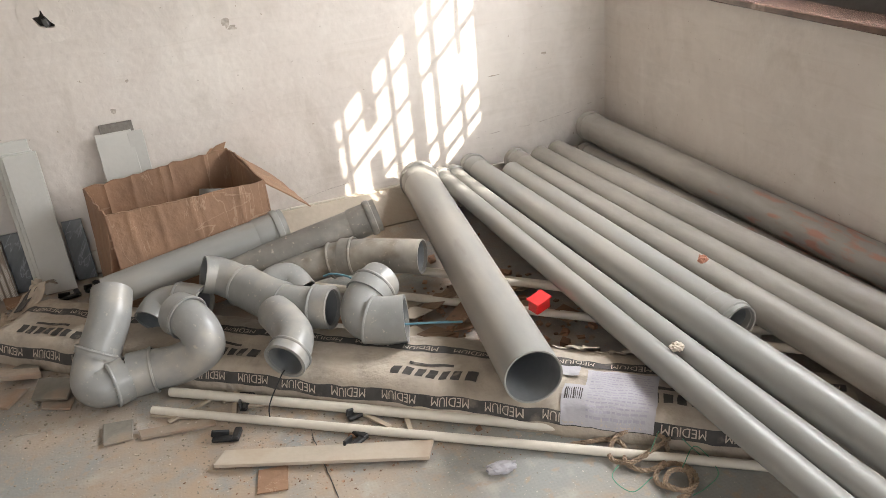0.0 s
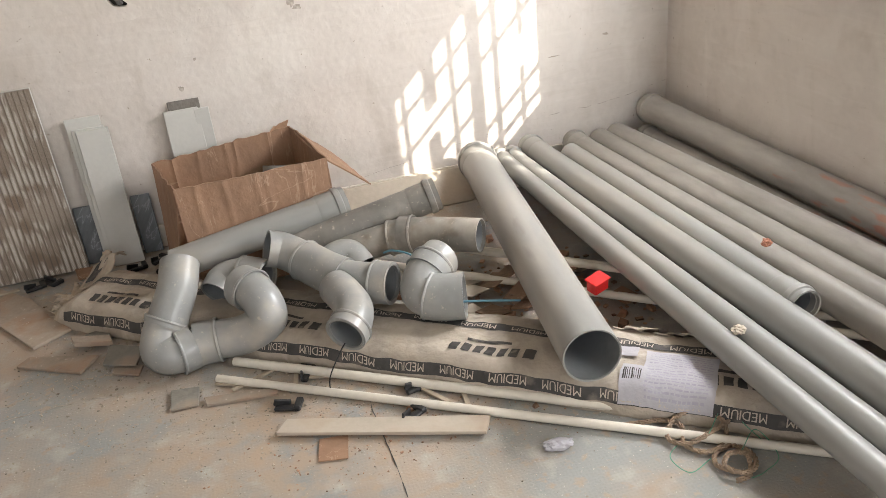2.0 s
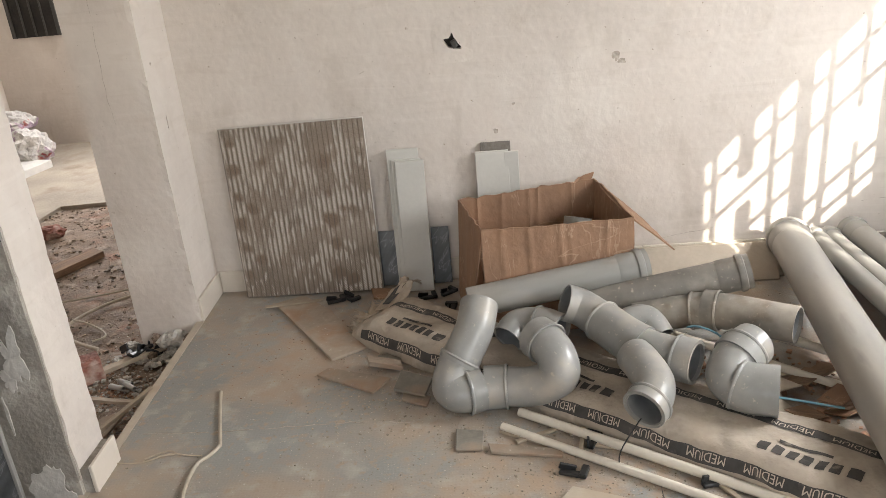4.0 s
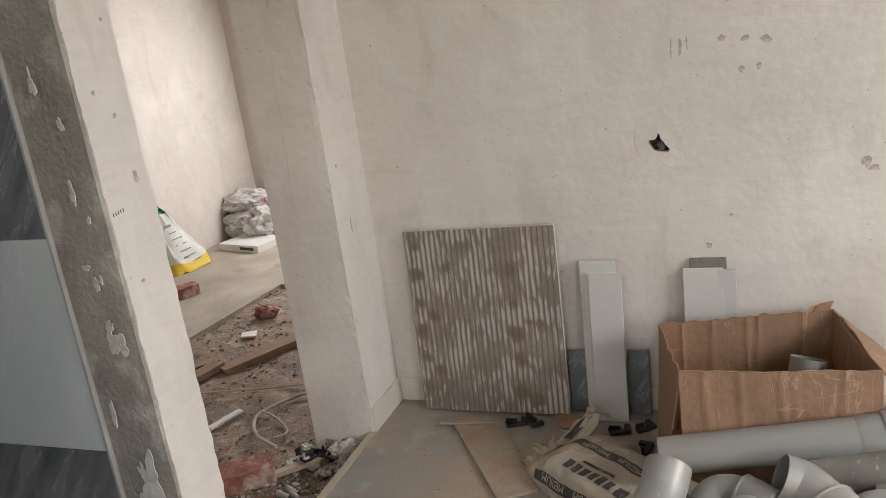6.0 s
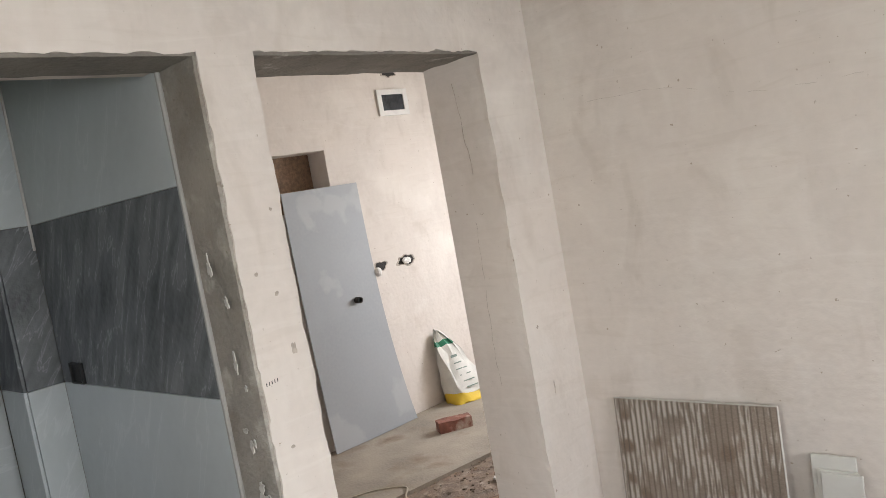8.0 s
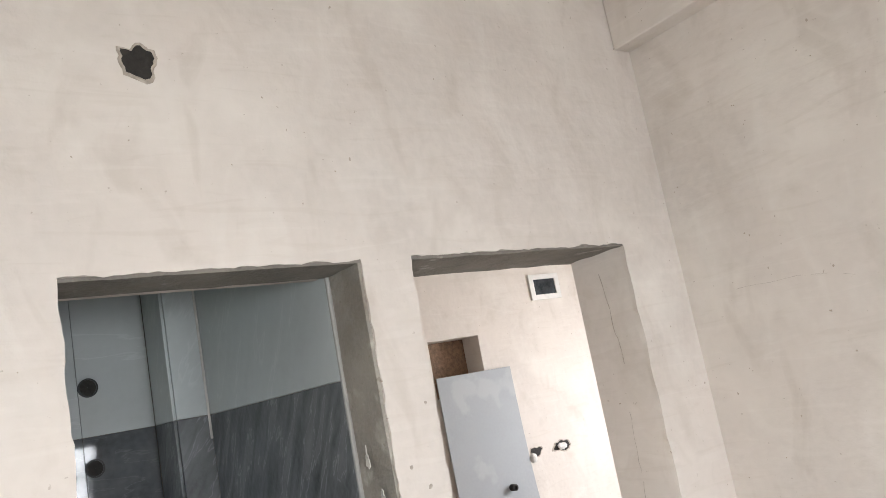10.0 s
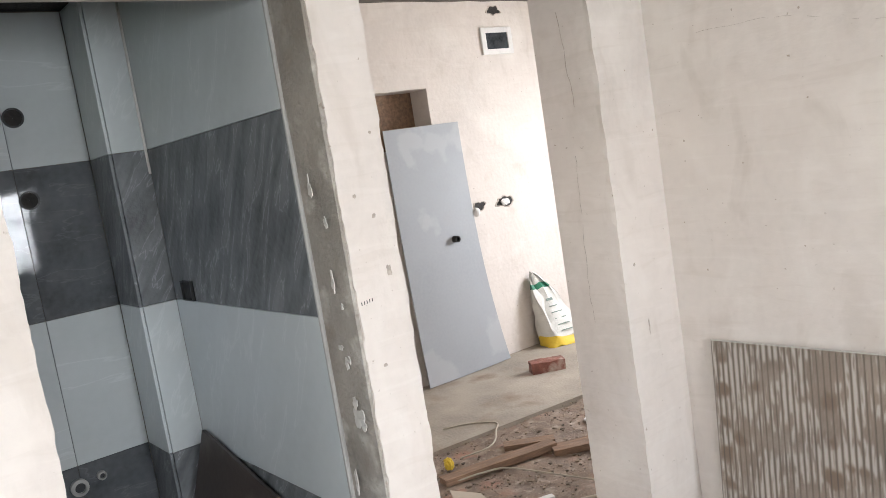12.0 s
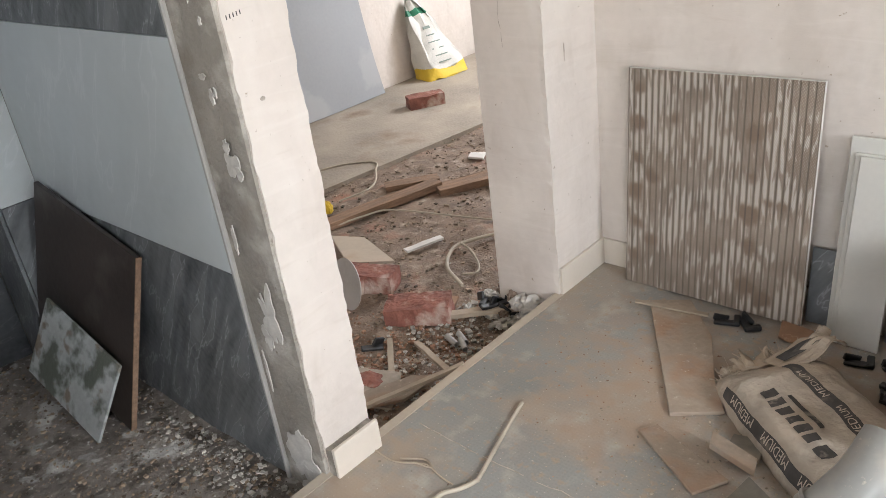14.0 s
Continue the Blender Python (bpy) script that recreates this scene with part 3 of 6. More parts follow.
bar(2.243, 2.323, 0.882, 1.894, 0.03, "window_frame")
bar(3.091, 3.214, 0.882, 1.894, 0.03, "window_frame")
bar(2.323, 3.091, 0.882, 1.01, 0.03, "window_frame")
bar(2.323, 3.091, 1.792, 1.894, 0.03, "window_frame")
bar(2.729, 2.782, 1.01, 1.792, 0.02, "mullion")
for z in (1.674, 1.506, 1.333, 1.192, 1.083):
    if z == 1.333:
        bar(2.542, 2.729, z - 0.009, z + 0.009)
    elif z < 1.3:
        bar(2.782, 3.091, z - 0.009, z + 0.009)
        bar(2.323, 2.729, z - 0.009, z + 0.009)
    else:
        bar(2.323, 2.729, z - 0.009, z + 0.009)
        bar(2.782, 3.091, z - 0.009, z + 0.009)
for y in (2.387, 2.636, 2.86):
    bar(y - 0.010, y + 0.010, 1.01, 1.792)
bar(2.983, 2.997, 1.416, 1.792)
bar(2.983, 2.997, 1.01, 1.278)
bar(2.495, 2.548, 1.582, 1.792, 0.02)
bar(2.495, 2.548, 1.01, 1.45, 0.02)

# grille of the wide window added out of view for the east fill lamp
fill_window = thing("fill_window", (1.335, 0.1, 0.86), "added wide window opening with a plain iron grille, out of view", "window", kind="structure")
for k in range(19):
    part("grille_bar", box((0.012, 0.012, 1.08), Matrix.Translation((0, -1.035 + 0.115 * k, 0)), 0), IRON, fill_window)
for z in (0.02, 0.36, 0.70, 1.04):
    part("grille_rail", box((0.008, 2.29, 0.02), Matrix.Translation((0.011, 0, z)), 0), IRON, fill_window)

# outside
# Unseen wall, added only to block sunlight from the east and south openings.
tagged(part("neighbour_wall", box((0.3, 11.4, 8.0), Matrix.Translation((3.7, -6.4, -0.6)), 0), PLASTER), "added unseen wall that keeps the sun off the added windows", "wall", kind="structure")
tagged(part("ground", plate([(-600, -600), (600, -600), (600, 600), (-600, 600)], 0.02, Matrix.Translation((0, 0, -0.6))), GRASS), "green lawn outside the building", "ground", kind="structure")
bm = bmesh.new()
for k in range(24):
    box((3, 9, random.uniform(2.0, 4.5)), Matrix.Translation((42 + random.uniform(-2, 4), -60 + k * 6, -0.6)), 0, bm=bm)
tagged(part("backdrop", bm, material("far walls", (0.30, 0.27, 0.24), 0.9, vary=0.3, scale=0.3)), "distant low buildings beyond the lawn", "backdrop", kind="structure")

# grey render under the lintels, its dark tone also painting the soffits' shade
tagged(part("lintel_render", box((0.19, 0.775, 0.010), Matrix.Translation((-2.248, 2.1525, 2.021)), 0, 0.004, 12), CEMENT), "rough grey cement under the lintel, dark also for its shade", "wall render", kind="structure")
tagged(part("lintel_render", box((0.275, 0.91, 0.010), Matrix.Translation((-2.29, 3.145, 2.021)), 0, 0.004, 12), CEMENT), "rough grey cement under the lintel, dark also for its shade", "wall render", kind="structure")

# skirting
for a, b in ((XW + 0.012, -1.2), (-1.196, -0.3), (-0.296, 0.6), (0.604, XE)):
    tagged(part("baseboard", box((b - a, 0.012, 0.1), Matrix.Translation(((a + b) / 2, YN - 0.006, 0)), 0.002), SKIRT), "cream tile skirting along the wall", "skirting", kind="structure")
tagged(part("baseboard", box((0.012, YN - 3.6, 0.1), Matrix.Translation((XW + 0.006, (YN + 3.6) / 2, 0)), 0.002), SKIRT), "cream tile skirting along the wall", "skirting", kind="structure")
tagged(part("baseboard", box((0.012, 0.156, 0.092), Matrix.Translation((XW + 0.034, 2.613, 0)), 0.002), SKIRT), "cream tile skirting standing proud at the foot of the post", "skirting", kind="structure")
tagged(part("skirting_mortar", box((0.03, 0.150, 0.084), Matrix.Translation((XW + 0.013, 2.613, -0.004)), 0, 0.006, 6, seed=4), CEMENT_PALE), "rough mortar bed behind the skirting tile", "mortar", kind="structure")


# ---- the pipes ----
def pipe(a, c, r, mat=PVC, socket=True, label="grey pvc drain pipe", end=None, thick=0.0035, length=None, sock_front=False):
    """A pipe whose axis runs from a (socket end) towards c."""
    a, c = Vector(a), Vector(c)
    if length:
        c = a + (c - a).normalized() * length
    if sock_front:
        a, c = c, a
    L = (c - a).length
    p = thing("drain_pipe", along(a, c), label, "pipe", "grey drain pipes")
    part("barrel", lathe([(r, 0.0), (r, L), (r - thick, L), (r - thick, 0.0)]), mat, p, smooth=True)
    part("bore", lathe([(r - thick - 0.0004, 0.02), (r - thick - 0.0004, L - 0.004), (r - thick - 0.0012, L - 0.004), (r - thick - 0.0012, 0.02)]), PVC_IN, p, "dusty inside wall, darkened for its shade", True)
    if socket:
        s = r + 0.004
        part("socket", lathe([(r + 0.0003, 0.098), (s - 0.001, 0.088), (s - 0.001, 0.032), (s + 0.004, 0.028), (s + 0.0052, 0.022), (s + 0.0052, 0.014), (s + 0.004, 0.008), (s, 0.005), (s, -0.012),
                              (r - 0.001, -0.012), (r - 0.001, 0.09)]), mat, p, smooth=True)
    return p


D = 3.2
pipe((1.122, 3.8, 0.217), (1.195, 2.306, 0.206), 0.062, PVC_RED, label="large dusty grey drain pipe with red smears against the wall", length=D)
pipe((1.084, 3.76, 0.108), (1.118, 2.742, 0.116), 0.041, PVC_RED, label="dusty grey drain pipe with red smears beside a larger one", length=D)
pipe((0.951, 3.8, 0.123), (1.002, 2.742, 0.153), 0.054, PVC_DUSTY, socket=False, label="dusty grey drain pipe in the pile", length=D)
pipe((0.864, 3.8, 0.114), (0.897, 2.596, 0.144), 0.052, PVC_DUSTY, socket=False, label="dusty grey drain pipe in the pile", length=D)
pipe((0.741, 3.8, 0.127), (0.788, 2.449, 0.157), 0.049, PVC_DUSTY, label="dusty grey drain pipe in the pile", length=D)
pipe((0.62, 3.568, 0.17), (0.643, 2.116, 0.212), 0.045, PVC, label="pale grey pipe with an open socket at its near end", sock_front=True)
pipe((0.527, 3.8, 0.145), (0.584, 1.843, 0.2), 0.051, PVC, label="grey drain pipe lying over the bundle", length=D)
pipe((0.434, 3.79, 0.127), (0.472, 2.143, 0.172), 0.037, PVC, label="thin grey drain pipe lying over the bundle", length=D)
pipe((0.374, 3.78, 0.132), (0.403, 2.041, 0.163), 0.037, PVC, label="thin grey drain pipe lying over the bundle", length=D)
pipe((0.262, 3.76, 0.148), (0.051, 2.16, 0.191), 0.079, PVC, label="wide grey drain pipe with an open sawn end", thick=0.004)
pipe((-1.022, 3.245, 0.191), (-0.396, 3.33, 0.258), 0.056, PVC, label="short grey pipe with a socket, leaning on fittings", sock_front=True)
pipe((-0.632, 3.26, 0.143), (-0.073, 3.213, 0.267), 0.056, PVC_OLD, label="short stained pipe with a socket and printed line", sock_front=True)

# the bundle of conduits in printed paper
U0, V0, W0 = Vector((-1.400, 3.481, 0)), Vector((0.796, -0.606, 0)), Vector((0.606, 0.796, 0))
HALF, HIGH = 0.16, 0.102


def bundle_at(s, a, lift=0.0):
    """The wrapping's surface: s metres along, a from 0 (front foot) to 1 (rear foot)."""
    x = 1 - (1 - min(1, abs(2 * a - 1))) ** 1.6
    fade = min(1, (s + 0.03) / 0.13) ** 0.5 if s < 0.10 else 1
    u = math.copysign(HALF * x, a - 0.5)
    z = HIGH * fade * max(0.0, 1 - x ** 5) ** 0.4545
    p = U0 + V0 * s + W0 * (u * (0.78 + 0.22 * fade)) + Vector((0, 0, z))
    q = Vector((s, u * 1.0, 0))
    p += noise.noise_vector(q * 6) * 0.008 + noise.noise_vector(q * 19 + Vector((0, 0, 4))) * 0.0045 + noise.noise_vector(Vector((s * 26, u * 55, 9))) * 0.0028
    p.z = max(0.001, p.z) + lift
    return p


def a_of(u):
    """The parameter across the bundle at u metres from its ridge."""
    return 0.5 + math.copysign(0.5 * (1 - (1 - min(1, abs(u) / HALF)) ** 0.625), u)


def sheet_on(s0, s1, a0, a1, ns, na, lift, bm=None):
    b = bm or bmesh.new()
    g = [[b.verts.new(bundle_at(s0 + (s1 - s0) * i / ns, a0 + (a1 - a0) * j / na, lift)) for j in range(na + 1)] for i in range(ns + 1)]
    for i in range(ns):
        for j in range(na):
            b.faces.new((g[i][j], g[i + 1][j], g[i + 1][j + 1], g[i][j + 1]))
    return b


BL = 2.74
bundle = thing("conduit_bundle", (0, 0, 0), "bundle of conduits in dusty printed paper wrapping on the floor", "bundle")
wrap = sheet_on(0.0, BL, 0.0, 1.0, 270, 44, 0.0)
for s in (0.0, BL):
    ring = [wrap.verts.new(bundle_at(s, j / 44)) for j in range(45)]
    wrap.faces.new(ring)
part("wrapping", wrap, PAPER, bundle, smooth=True)
for a0, a1 in ((a_of(-0.1570), a_of(-0.143)), (a_of(0.018), a_of(0.053))):
    part("printed_band", sheet_on(0.06, BL - 0.02, a0, a1, 240, 6, 0.0016), BAND, bundle, "dark printed band", True)


def words(text, height):
    c = bpy.data.curves.new("words", "FONT")
    c.body, c.size, c.align_x, c.align_y = text, height / 0.7, "CENTER", "CENTER"
    c.resolution_u = 2
    ob = bpy.data.objects.new("words", c)
    me = bpy.data.meshes.new_from_object(ob)
    bpy.data.objects.remove(ob)
    return me


medium = words("MEDIUM", 0.018)


def print_on(me, s, a, per, name, mat, lift=0.0034):
    """Flat lettering laid on the wrapping, read from its rear side."""
    b = bmesh.new()
    b.from_mesh(me)
    bmesh.ops.triangulate(b, faces=b.faces)
    bmesh.ops.subdivide_edges(b, edges=[e for e in b.edges if e.calc_length() > 0.012], cuts=1)
    for v in b.verts:
        v.co = bundle_at(s - v.co.x * 1.15, a - v.co.y * per, lift)
    return part(name, b, mat, bundle)


slope = (a_of(0.045) - a_of(0.025)) / 0.02
edge = (a_of(-0.137) - a_of(-0.155)) / 0.018
for i in range(17):
    print_on(medium, 0.16 + 0.155 * i, a_of(-0.1505), edge * 0.62, "band_lettering", PRINT)
    print_on(medium, 0.17 + 0.155 * i, a_of(0.0355), slope, "band_lettering", PRINT)
for s in (0.394, 1.063, 1.756, 2.44):
    lo, hi = a_of(-0.10), a_of(-0.062)
    part("printed_square", sheet_on(s - 0.018, s + 0.018, lo, hi, 6, 4, 0.0022), INK, bundle, "dark printed square")
    for k in range(6):
        c = s - 0.046 - 0.036 * k
        bm = sheet_on(c - 0.0125, c + 0.0125, lo, hi, 6, 5, 0.0022)
        part("printed_shape", bm, INK, bundle)
    part("printed_line", sheet_on(s - 0.20, s - 0.07, a_of(-0.046), a_of(-0.034), 14, 2, 0.0022), INK, bundle)
# torn paper at the end and the label
def ragged(corners, nu, nv, fray, crease, seed, name, mat, label):
    """A limp scrap between four corners (two at its root, two at its frayed end)."""
    p = [Vector(q) for q in corners]
    up = (p[1] - p[0]).cross(p[3] - p[0]).normalized()
    verts, faces = [], []
    for j in range(nv + 1):
        for i in range(nu + 1):
            u, v = i / nu, j / nv
            if j == nv:
                v += fray * noise.noise(Vector((i * 3.7, seed, 0)))
            q = (p[0] * (1 - u) + p[1] * u) * (1 - v) + (p[3] * (1 - u) + p[2] * u) * v
            w = noise.noise(Vector((u * 2.5, v * 2.2, seed))) + 0.5 * noise.noise(Vector((u * 7, v * 4, seed)))
            q += up * crease * w * (0.3 + v)
            q.z = max(0.003, q.z)
            verts.append(q)
    for j in range(nv):
        for i in range(nu):
            a = j * (nu + 1) + i
            faces.append((a, a + 1, a + nu + 2, a + nu + 1))
    ob = mesh_object(name, verts, faces, mat, True)
    ob.modifiers.new("thickness", "SOLIDIFY").thickness = 0.0012
    ob.parent = bundle
    return tagged(ob, label)


ragged([(-1.406, 3.5, 0.055), (-1.322, 3.451, 0.084), (-1.22, 3.564, 0.147), (-1.306, 3.637, 0.124)], 18, 18, 0.10, 0.035, 1.0, "torn_paper", PAPER, "torn neck of the paper sticking up")
ragged([(-1.374, 3.504, 0.077), (-1.345, 3.488, 0.086), (-1.272, 3.569, 0.135), (-1.303, 3.591, 0.129)], 8, 12, 0.05, 0.012, 1.0, "printed_band", BAND, "dark printed band on the torn neck")
for k, (a0, a1) in enumerate(((0.02, 0.20), (0.18, 0.40), (0.36, 0.60), (0.55, 0.78), (0.74, 0.98))):
    r0, r1 = bundle_at(0.004, a0), bundle_at(0.004, a1)
    out = -V0 * (0.035 + 0.02 * (k % 3)) + Vector((0, 0, -0.012))
    ragged([r0, r1, r1 + out + W0 * 0.01, r0 + out], 14, 6, 0.55, 0.022, 3.0 + k, "torn_paper", PAPER, "frayed torn end of the paper")
for k in range(16):
    r0 = bundle_at(0.0, random.uniform(0.05, 0.95))
    e = r0 - V0 * random.uniform(0.03, 0.08) + W0 * random.uniform(-0.03, 0.03) + Vector((0, 0, random.uniform(-0.02, 0.03)))
    e.z = max(0.004, e.z)
    m = (r0 + e) / 2 + Vector((0, 0, random.uniform(0.0, 0.015)))
    part("loose_fibre", sweep(smooth_path([r0, m, e], 4), [0.0009] * 9, 4), PAPER, bundle)
for k in range(7):
    s0 = 1.95 + 0.04 * k
    flap = sheet_on(s0, s0 + 0.05, a_of(0.10), a_of(0.155), 5, 4, 0.006 + 0.006 * (k % 3))
    for v in flap.verts:
        v.co += noise.noise_vector(v.co * 30) * 0.008
    ob = part("torn_paper", flap, PAPER, bundle, "torn edge of the paper", True)
    ob.modifiers.new("thickness", "SOLIDIFY").thickness = 0.001
label = part("paper_label", sheet_on(2.07, 2.26, a_of(-0.157), a_of(0.005), 16, 14, 0.004), LABEL, bundle, "pale paper label with rows of small print", True)
ink = bmesh.new()
for r in range(17):
    s = 2.08
    while s < 2.24:
        w = random.uniform(0.005, 0.02)
        sheet_on(s, min(2.25, s + w), a_of(-0.150 + 0.009 * r), a_of(-0.1465 + 0.009 * r), 2, 1, 0.0048, ink)
        s += w + 0.004
part("small_print", ink, LABEL_INK, label, "rows of grey print")
label2 = part("paper_label", sheet_on(2.015, 2.07, a_of(-0.157), a_of(-0.07), 8, 8, 0.005), LABEL, bundle, "pale label with a bar code", True)
ink = bmesh.new()
for k in range(9):
    sheet_on(2.022 + 0.005 * k, 2.022 + 0.005 * k + random.uniform(0.0015, 0.004), a_of(-0.12), a_of(-0.085), 1, 3, 0.0056, ink)
part("bar_code", ink, INK, label2)
part("loose_label", sheet_on(1.99, 2.05, a_of(-0.03), a_of(0.01), 8, 5, 0.008), LABEL, bundle, "curled white scrap of label", True)


# ---- the bends ----
def fitting(points, label, radius=0.064, collars=(), steps=8, mat=PVC_BEND, open_ends=True, name="pipe_bend"):
    """A bend along points; collars: (where along it from 0 to 1, width) of the wider sleeves."""
    path = smooth_path(points, steps)
    f = thing(name, Matrix.Translation(path[0]), label, "pipe fitting", "loose pipe bends")
    local = [p - path[0] for p in path]
    part("bend", sweep(local, [radius] * len(local), 30, 0.0045), mat, f, smooth=True)
    part("bore", sweep(local[1:-1], [radius - 0.0048] * (len(local) - 2), 30, 0.001), PVC_IN, f, "dusty inside wall, darkened for its shade", True)
    for at, half in collars:
        i = at * (len(local) - 1)
        lo, hi = max(0, int(i - half * len(local))), min(len(local) - 1, int(i + half * len(local)) + 1)
        seg = local[lo:hi + 1]
        if len(seg) > 1:
            r = [radius + 0.0065] * len(seg)
            part("sleeve", sweep(seg, r, 30, 0.006), mat, f, smooth=True)
            e = seg[0] if lo > 0 else seg[-1]
            d = (seg[1] - seg[0]).normalized() if lo > 0 else (seg[-1] - seg[-2]).normalized()
            part("lip", sweep([e - d * 0.005, e, e + d * 0.005], [radius + 0.008, radius + 0.010, radius + 0.008], 30, 0.004), mat, f, smooth=True)
    return f


fitting([(-0.978, 3.068, 0.276), (-0.998, 2.994, 0.224), (-1.035, 2.946, 0.167), (-1.056, 2.926, 0.136)], "grey pvc bend with its end on the trap", 0.063, [(0.92, 0.08)])
fitting([(-1.035, 2.946, 0.164), (-1.066, 2.916, 0.12), (-1.078, 2.874, 0.082), (-1.041, 2.858, 0.071), (-0.985, 2.877, 0.07)], "grey pvc trap bend lying on the floor", 0.064, [(0.95, 0.12)])
fitting([(-0.974, 2.883, 0.07), (-0.904, 2.882, 0.071), (-0.835, 2.869, 0.075), (-0.771, 2.849, 0.101), (-0.739, 2.841, 0.139), (-0.747, 2.869, 0.183), (-0.771, 2.914, 0.202), (-0.798, 2.957, 0.202)],
        "grey pvc double bend joined to the trap", 0.063, [(0.06, 0.08), (0.95, 0.09)])
fitting([(-0.698, 3.086, 0.254), (-0.646, 3.086, 0.233), (-0.591, 3.036, 0.212), (-0.527, 2.941, 0.196), (-0.468, 2.873, 0.187), (-0.405, 2.826, 0.186), (-0.341, 2.781, 0.186)],
        "grey pvc branch bend resting on the bundle", 0.062, [(0.5, 0.14), (0.95, 0.07)])
fitting([(-0.512, 2.826, 0.191), (-0.498, 2.759, 0.196), (-0.483, 2.686, 0.186), (-0.497, 2.63, 0.174), (-0.53, 2.587, 0.163)], "grey pvc bend with its open end to the front", 0.058, [(0.95, 0.08)])
fitting([(-0.892, 3.059, 0.143), (-0.853, 3.103, 0.167), (-0.789, 3.087, 0.177), (-0.717, 3.034, 0.172)], "grey pvc bend with an open end", 0.056, [(0.85, 0.16)])
fitting([(-0.522, 3.032, 0.134), (-0.483, 3.082, 0.163), (-0.428, 3.087, 0.163), (-0.397, 3.04, 0.125)], "grey pvc bend lying under others", 0.055)
fitting([(-0.172, 2.803, 0.226), (-0.205, 2.775, 0.222), (-0.250, 2.735, 0.200), (-0.264, 2.696, 0.178), (-0.222, 2.662, 0.168), (-0.148, 2.634, 0.170)],
        "short wide grey pvc trap on the bundle", 0.067, [(0.88, 0.17), (0.26, 0.05)])
fitting([(-0.451, 3.178, 0.129), (-0.384, 3.168, 0.143), (-0.293, 3.148, 0.163), (-0.223, 3.119, 0.177)], "stained grey pvc branch with a sleeve", 0.056, [(0.95, 0.12)], mat=PVC_OLD)
fitting([(-0.23, 3.125, 0.179), (-0.152, 3.078, 0.186), (-0.064, 3.018, 0.189), (0.016, 2.962, 0.191)], "stained grey pvc pipe end with an open mouth", 0.06, [(0.06, 0.1)], mat=PVC_OLD)


# ---- conduits, boards and litter on the floor ----
def rod(points, r, mat, name, label, cat, group="", steps=1, seg=12):
    path = smooth_path(points, steps) if steps > 1 else [Vector(p) for p in points]
    f = part(name, sweep([p - path[0] for p in path], [r] * len(path), seg), mat, None, smooth=True)
    f.location = path[0]
    return tagged(f, label, cat, group)


def tube(a, c, r=0.0125, label="dusty ivory plastic conduit lying on the floor"):
    f = thing("conduit", along(a, c), label, "conduit", "loose conduits")
    L = (Vector(c) - Vector(a)).length
    part("tube", lathe([(r, 0), (r, L), (r - 0.002, L), (r - 0.002, 0)], 14), CONDUIT, f, smooth=True)
    return f


tube((-0.925, 2.747, 0.016), (0.84, 1.563, 0.016), 0.0125, "ivory plastic conduit along the front of the bundle")
tube((-0.869, 2.817, 0.018), (0.847, 1.646, 0.018), 0.0145, "ivory plastic conduit pressed against the bundle")
tube((-0.496, 2.611, 0.014), (0.85, 1.681, 0.014), 0.0125)
tube((-0.405, 3.279, 0.044), (0.801, 2.229, 0.048), 0.0125, "dirty ivory conduit behind the bundle")
tube((-0.345, 3.292, 0.018), (0.85, 2.254, 0.018), 0.0125, "dirty ivory conduit behind the bundle")
tube((-0.242, 3.326, 0.072), (0.859, 2.335, 0.072), 0.0125, "dirty ivory conduit behind the bundle")
tube((-0.098, 3.27, 0.048), (0.91, 2.369, 0.048), 0.0125, "dirty ivory conduit behind the bundle")
tube((0.426, 2.415, 0.096), (0.888, 2.075, 0.125), 0.0125, "dirty ivory conduit under the pipes")
tube((0.422, 2.346, 0.115), (0.879, 1.976, 0.115), 0.0125, "dirty ivory conduit under the pipes")


def slab(outline, thick, mat, name, label, cat, z=0.003, tip=(0, 0), group=""):
    """A flat offcut lying at z, tipped by degrees about x and y."""
    cx, cy = sum(p[0] for p in outline) / len(outline), sum(p[1] for p in outline) / len(outline)
    b = plate([(x - cx, y - cy) for x, y in outline], thick)
    bmesh.ops.bevel(b, geom=list(b.edges), offset=0.0012, segments=1, affect="EDGES")
    ob = part(name, b, mat)
    low = min((pose(0, 0, 0, tip[0], tip[1]) @ v.co).z for v in ob.data.vertices)
    ob.matrix_world = pose(cx, cy, z - low, tip[0], tip[1], 0)
    return tagged(ob, label, cat, group)


slab([(-0.742, 2.453), (-0.212, 2.244), (-0.245, 2.183), (-0.778, 2.403)], 0.011, BOARD, "tile_offcut", "long cream tile offcut lying on black clips", "tile offcut", 0.012)
slab([(-1.86, 3.696), (-1.748, 3.761), (-1.6, 3.6), (-1.5, 3.4), (-1.419, 3.291), (-1.534, 3.21)], 0.012, BOARD_DUSTY, "tile_offcut", "wide dusty cream tile offcut with a broken side", "tile offcut")
slab([(-1.57, 3.11), (-1.537, 3.154), (-1.305, 3.065), (-1.355, 2.979)], 0.010, BOARD_DUSTY, "tile_offcut", "dusty cream tile offcut on the floor", "tile offcut")
slab([(-1.264, 3.084), (-1.152, 3.015), (-1.173, 2.924), (-1.283, 2.981)], 0.010, GREY_DUSTY, "tile_offcut", "greenish grey tile piece lying tipped", "tile offcut", 0.012, (4, -5))
slab([(-1.247, 2.989), (-1.156, 2.94), (-1.167, 2.886), (-1.253, 2.929)], 0.008, BOARD_DUSTY, "tile_offcut", "dusty tile piece on the floor", "tile offcut")
